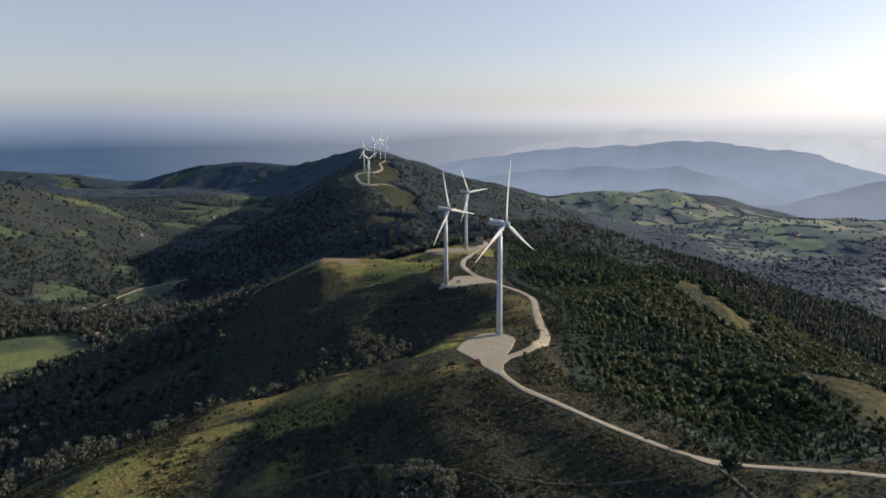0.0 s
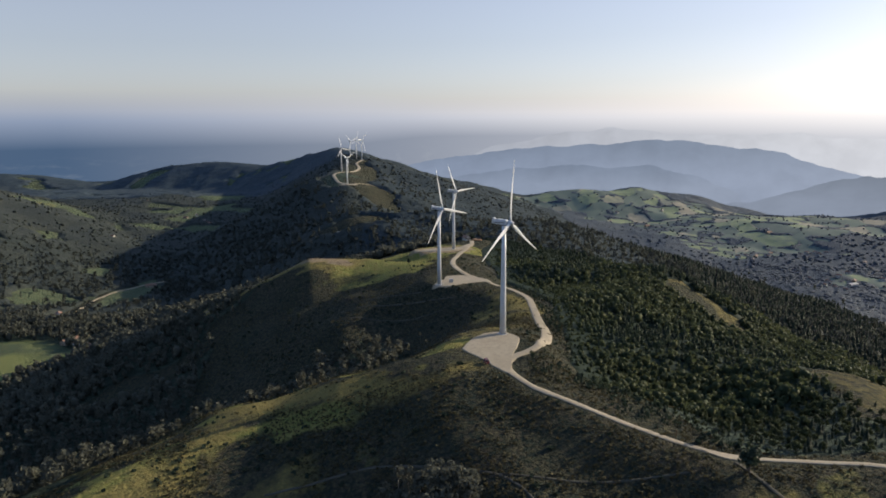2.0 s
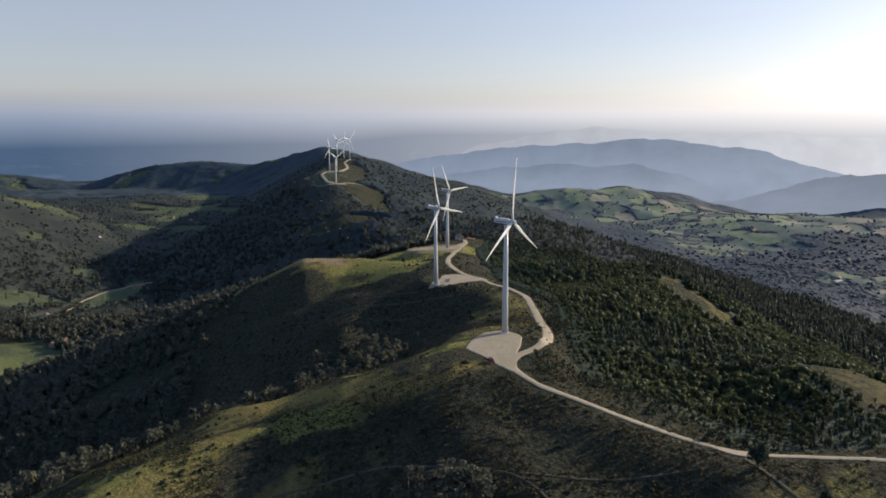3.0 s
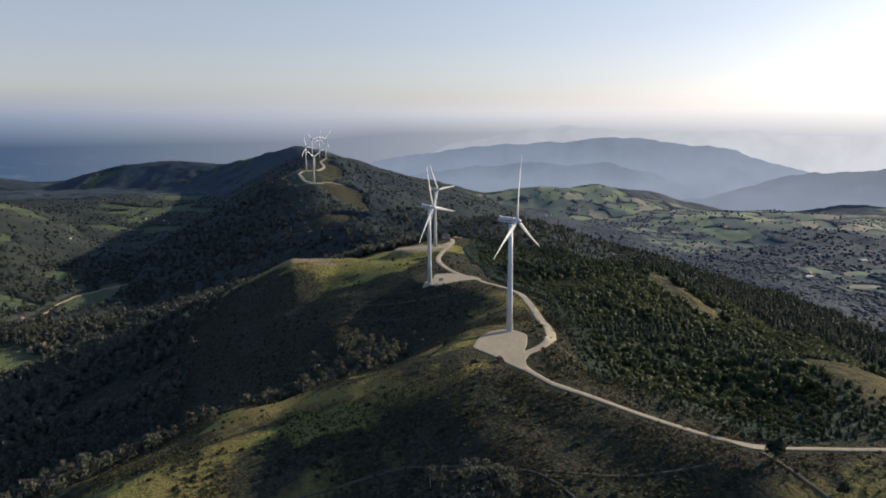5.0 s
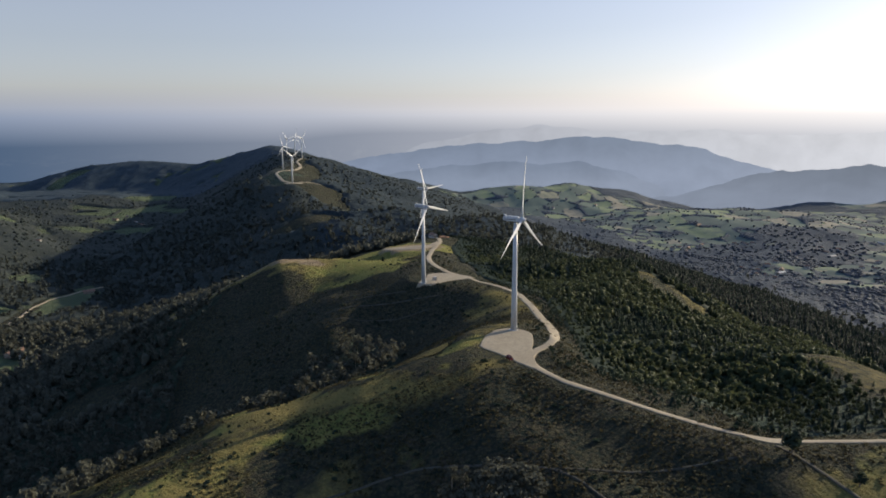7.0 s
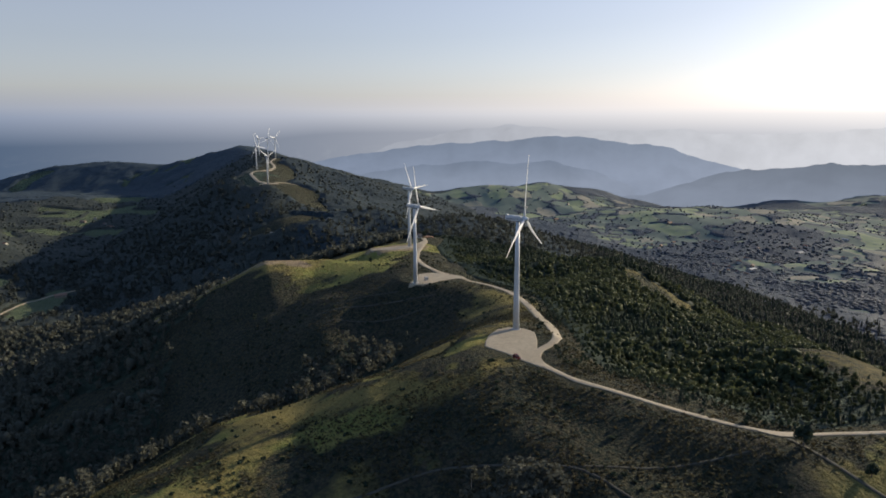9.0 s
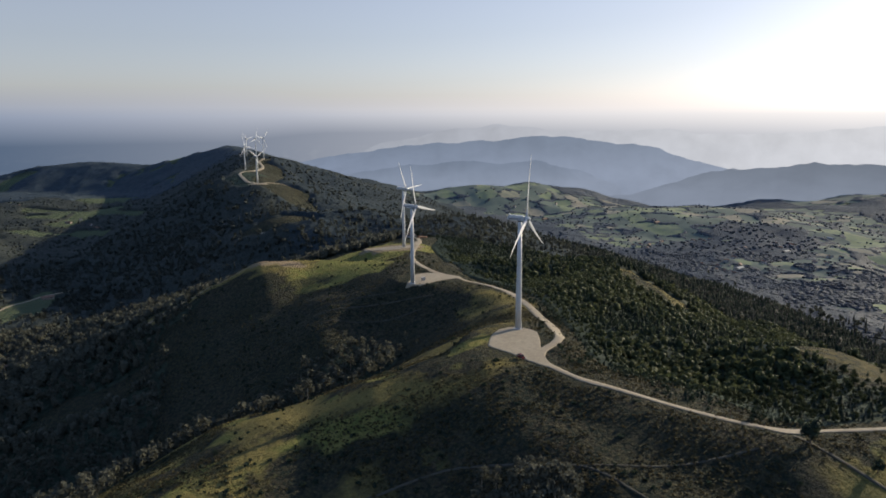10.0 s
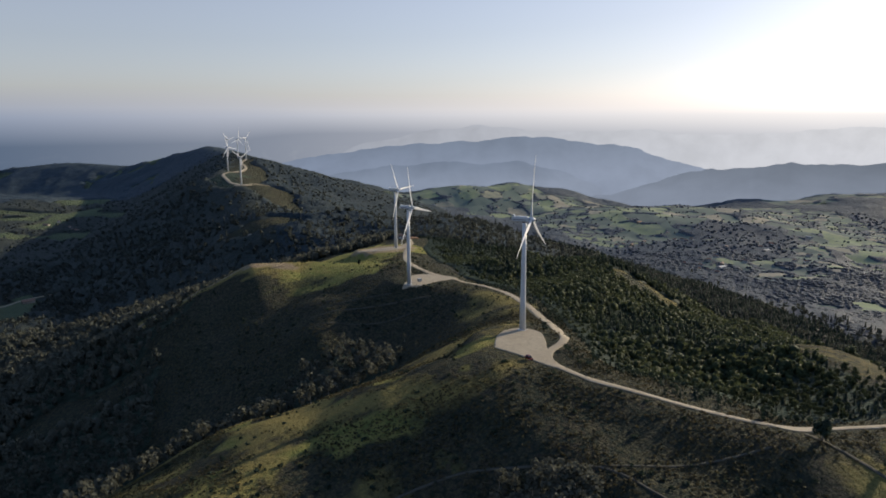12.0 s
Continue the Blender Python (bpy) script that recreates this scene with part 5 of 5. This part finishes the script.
# bracken and gorse on the open slopes
tuft = [broad_crown(5, 0.75, 0.7, 3) for _ in range(8)]
gorse = [broad_crown(26, 0.5, 0.8, 5) for _ in range(4)]
for name, label, box, step, low, high, kinds, seed, share in (
        ("bracken_near", "knee-high olive bracken covering the open slopes", (-170, 150, 138, 330), 1.2, 0.3, 0.8, tuft, 201, 0.95),
        ("bracken_far", "olive bracken on the slopes round the knoll", (-190, 70, 330, 560), 2.2, 0.3, 0.8, tuft, 202, 0.8),
        ("gorse", "dark gorse bushes scattered over the bracken slopes", (-190, 180, 138, 560), 4.2, 0.7, 1.3, gorse, 203, 0.3)):
    x, y, chance, g = spread_points(*box, step, seed)
    z = ground_z(x, y)
    patch = smooth(0.62 + 2.0 * fractal(x, y, 24, seed, 3))
    bare = np.maximum.reduce([oval(x, y, 17, 261, 13, 20, 18), oval(x, y, 14, 432, 22, 11), oval(x, y, 10, 556, 20, 12), 0.75 * oval(x, y, -35, 505, 42, 30, 20), 0.8 * oval(x, y, 120, 152, 42, 14, 4),
                              0.7 * along(x, y, [(2, 290), (-32, 308), (-52, 314), (-92, 314), (-130, 300)], 7), 0.8 * along(x, y, [(-6, 260), (-26, 253), (-46, 252), (-70, 262), (-110, 255)], 12), 0.85 * oval(x, y, -86, 522, 28, 14, 0)])
    keep = (chance < share * patch * (1 - bare)) & (woods(x, y, z) < 0.6) & clear_of_road(x, y, 3.4)
    x, y = x[keep], y[keep]
    h = g.uniform(low, high, len(x))
    forest(name, label, x, y, h * g.uniform(0.8, 1.3, len(x)), h, kinds, bracken if name != "gorse" else pine_leaf, seed, sink=0.12)


# ---- farms and village houses ----
limewash = plain("limewash", (0.46, 0.44, 0.40), 0.9, 0, 0.12, 0.6)
roof_tile = plain("roof_tile", (0.20, 0.115, 0.08), 0.85, 0, 0.3, 1.2, 0.4)
grey_roof = plain("grey_roof", (0.30, 0.30, 0.30), 0.7, 0, 0.2, 0.8)
stone_wall = plain("field_stone", (0.28, 0.24, 0.19), 0.95, 0, 0.25, 0.9)
window_glass = plain("window_glass", (0.03, 0.035, 0.04), 0.1)
timber = plain("painted_timber", (0.12, 0.08, 0.05), 0.7)


def gable_roof(w, d, eave, ridge, over=0.5, thick=0.22):
    bm = bmesh.new()
    for s in (-1, 1):
        a = [(s * (w / 2 + over), -d / 2 - over), (0, -d / 2 - over), (0, d / 2 + over), (s * (w / 2 + over), d / 2 + over)]
        drop = over * (ridge - eave) / (w / 2)
        zs = [eave - drop, ridge, ridge, eave - drop]
        low = [bm.verts.new((x, y, z)) for (x, y), z in zip(a, zs)]
        top = [bm.verts.new((x, y, z + thick)) for (x, y), z in zip(a, zs)]
        for i in range(4):
            j = (i + 1) % 4
            bm.faces.new((low[i], low[j], top[j], top[i]))
        bm.faces.new(top)
        bm.faces.new(low[::-1])
    bmesh.ops.recalc_face_normals(bm, faces=bm.faces[:])
    return bm


def gable_walls(w, d, eave, ridge):
    bm = bmesh.new()
    ends = []
    for y in (-d / 2, d / 2):
        ends.append([bm.verts.new(p) for p in ((-w / 2, y, -1.5), (w / 2, y, -1.5), (w / 2, y, eave), (0, y, ridge), (-w / 2, y, eave))])
    for i in range(5):
        j = (i + 1) % 5
        bm.faces.new((ends[0][i], ends[0][j], ends[1][j], ends[1][i]))
    bm.faces.new(ends[0][::-1])
    bm.faces.new(ends[1])
    bmesh.ops.recalc_face_normals(bm, faces=bm.faces[:])
    return bm


def house(name, label, group, w, d, eave, ridge, wall_mat, roof_mat, chimney=True):
    root = tagged(new(name), label, "house", group)
    part("wall", gable_walls(w, d, eave, ridge), wall_mat, root)
    roof = part("roof", gable_roof(w, d, eave, ridge), roof_mat, root)
    if chimney:
        part("chimney", rounded_box(w * 0.12, w * 0.12 + 0.7, -0.4, 0.4, eave, ridge + 0.9, 0.05), wall_mat, roof)
    part("door", rounded_box(-0.5, 0.5, -d / 2 - 0.06, -d / 2 + 0.05, 0.0, 2.05, 0.02), timber, root)
    for x in (-w * 0.3, w * 0.3):
        for z in ((1.0, 3.6) if eave > 4.5 else (1.0,)):
            frame_ob = part("window", rounded_box(x - 0.55, x + 0.55, -d / 2 - 0.07, -d / 2 + 0.05, z, z + 1.25, 0.02), timber, root)
            part("pane", rounded_box(x - 0.45, x + 0.45, -d / 2 - 0.09, -d / 2, z + 0.1, z + 1.15, 0), window_glass, frame_ob)
    for y in (-d * 0.25, d * 0.25):
        for s in (-1, 1):
            frame_ob = part("window", rounded_box(s * w / 2 - 0.06, s * w / 2 + 0.06, y - 0.55, y + 0.55, 1.0, 2.25, 0.02), timber, root)
            part("pane", rounded_box(s * w / 2 - 0.09, s * w / 2 + 0.09, y - 0.45, y + 0.45, 1.1, 2.15, 0), window_glass, frame_ob)
    return root


farmhouse = house("farmhouse", "white farmhouse with a red tiled roof in the valley", "valley houses", 9, 12, 5.2, 7.6, limewash, roof_tile)
barn = house("barn", "stone barn with a red tiled roof beside the fields", "valley barns", 8, 17, 3.6, 5.8, stone_wall, roof_tile, False)
shed = house("shed", "pale metal-roofed farm shed on the valley floor", "valley sheds", 11, 22, 3.8, 5.4, limewash, grey_roof, False)
g = np.random.default_rng(31)
PLACES = {
    farmhouse: [(-309, 590), (-470, 1500), (-505, 1560), (-690, 1760), (-560, 1250), (640, 1330), (668, 1352), (700, 1325), (655, 1300), (716, 1350), (690, 1080), (662, 1062), (720, 1100), (645, 1085), (760, 1070),
                (880, 1180), (910, 1230), (985, 1130), (560, 1900), (620, 1960), (700, 1930), (520, 1820), (840, 1700), (1010, 1560), (1150, 1420), (1240, 1500), (430, 1400), (790, 1345), (806, 1340), (800, 1318), (820, 1326), (642, 1041), (655, 1031), (664, 1018), (850, 1050), (866, 1040), (915, 1088), (932, 1078), (815, 1200), (-383, 702)],
    barn: [(-322, 600), (-296, 580), (-374, 926), (-520, 1530), (-455, 1480), (680, 1338), (705, 1062), (930, 1205), (790, 1500), (600, 1760), (1100, 1330)],
    shed: [(694, 1048), (870, 1150), (1060, 1250)],
}
for base, places in PLACES.items():
    for n, (x, y) in enumerate(places):
        zs = [float(ground_z(x + a, y + b)) for a in (-5, 5) for b in (-6, 6)]
        m = pose(x, y, max(zs) - 0.3, 0, 0, g.uniform(-70, 70)) @ Matrix.Scale(g.uniform(0.75, 1.0), 4)
        if n == 0:
            base.matrix_basis = m
        else:
            copy_thing(base, m)

# ---- at the end of the road, and on the pads ----
hut = house("hut", "small pale service hut with a red-brown roof at the road's end", "", 5.0, 6.5, 2.6, 3.9, limewash, roof_tile, False)
hut.matrix_basis = pose(33, 602, float(ground_z(33, 602)) + 0.1, 0, 0, 25)
hut["category"] = "hut"
red_earth = plain("red_earth", (0.30, 0.17, 0.10), 0.95, 0, 0.25, 0.8, 0.5)


def earth_heap(x, y, rx, ry, h, label):
    bm = bmesh.new()
    bmesh.ops.create_icosphere(bm, subdivisions=3, radius=1)
    z0 = float(ground_z(x, y))
    for v in bm.verts:
        k = 1 + 0.5 * noise.noise(v.co * 1.7 + Vector((x, y, 0)))
        v.co = Vector((x + v.co.x * rx * k, y + v.co.y * ry * k, z0 - 0.2 + max(-0.3, v.co.z) * h * k))
    ob = new("earth_heap", bpy.data.meshes.new("earth_heap"))
    bm.to_mesh(ob.data)
    bm.free()
    ob.data.shade_smooth()
    ob.data.materials.append(red_earth)
    return tagged(ob, label, "earth heap")


earth_heap(42, 603, 4.5, 3.0, 1.8, "heap of reddish earth beside the service hut")

car_red = plain("red_car_paint", (0.13, 0.022, 0.018), 0.25, 0.0, 0.06)
tyre_black = plain("tyre", (0.02, 0.02, 0.02), 0.9)
chrome = plain("wheel_metal", (0.5, 0.5, 0.5), 0.3, 0.9)
lamp_glass = plain("lamp_glass", (0.6, 0.6, 0.58), 0.15)


def car():
    root = tagged(new("car"), "small dark red car parked at the gravel pad's edge", "car")
    body = part("body", rounded_box(-0.86, 0.86, -2.05, 2.05, 0.32, 0.95, 0.14, 0.06, 3), car_red, root)
    part("cabin", rounded_box(-0.76, 0.76, -1.15, 1.55, 0.9, 1.5, 0.16, 0.22, 3), window_glass, root, "dark glazed cabin")
    part("roof", rounded_box(-0.60, 0.60, -0.80, 1.20, 1.46, 1.54, 0.04), car_red, root)
    for x in (-0.80, 0.80):
        for y in (-1.3, 1.3):
            wheel = part("wheel", turned([(0.2, -0.12), (0.32, -0.11), (0.34, 0.0), (0.32, 0.11), (0.2, 0.12)], 20, pose(x, y, 0.34, 0, 90, 0)), tyre_black, root)
            part("rim", turned([(0.2, -0.125), (0.2, 0.125)], 14, pose(x, y, 0.34, 0, 90, 0)), chrome, wheel)
        part("headlight", rounded_box(x - 0.18 if x < 0 else x - 0.16, x + 0.16 if x < 0 else x + 0.18, -2.08, -1.98, 0.62, 0.78, 0.03), lamp_glass, root)
        part("tail_light", rounded_box(x - 0.06, x + 0.04, 1.97, 2.08, 0.6, 0.85, 0.02), car_red, root)
    part("windscreen", rounded_box(-0.6, 0.6, -1.13, -1.05, 0.98, 1.36, 0.02), window_glass, body)
    return root


red_car = car()
red_car.matrix_basis = pose(13, 244.5, float(ground_z(13, 244.5)) + 0.27, 0, 0, 12)


def cabinet(x, y, turn):
    root = tagged(new("transformer_cabinet"), "small pale transformer cabinet beside the turbine tower", "cabinet", "turbine cabinets")
    part("body", rounded_box(-1.2, 1.2, -0.8, 0.8, -0.3, 1.9, 0.06), concrete, root)
    part("roof", rounded_box(-1.35, 1.35, -0.95, 0.95, 1.9, 2.05, 0.04), grey_roof, root)
    part("door", rounded_box(-0.5, 0.5, -0.84, -0.78, 0.1, 1.75, 0.02), grey_door, root)
    root.matrix_basis = pose(x, y, float(ground_z(x, y)) + 0.3, 0, 0, turn)


cabinet(9.5, 424, 20)


def post(x, y, h):
    root = tagged(new("marker_post"), "weathered wooden marker post beside the road", "post", "roadside posts")
    part("shaft", turned([(0.13, -0.4), (0.11, h), (0.04, h + 0.1)], 8), timber, root)
    root.matrix_basis = pose(x, y, float(ground_z(x, y)) + 0.1)


post(65, 190.5, 2.4)
post(60.5, 194, 1.8)
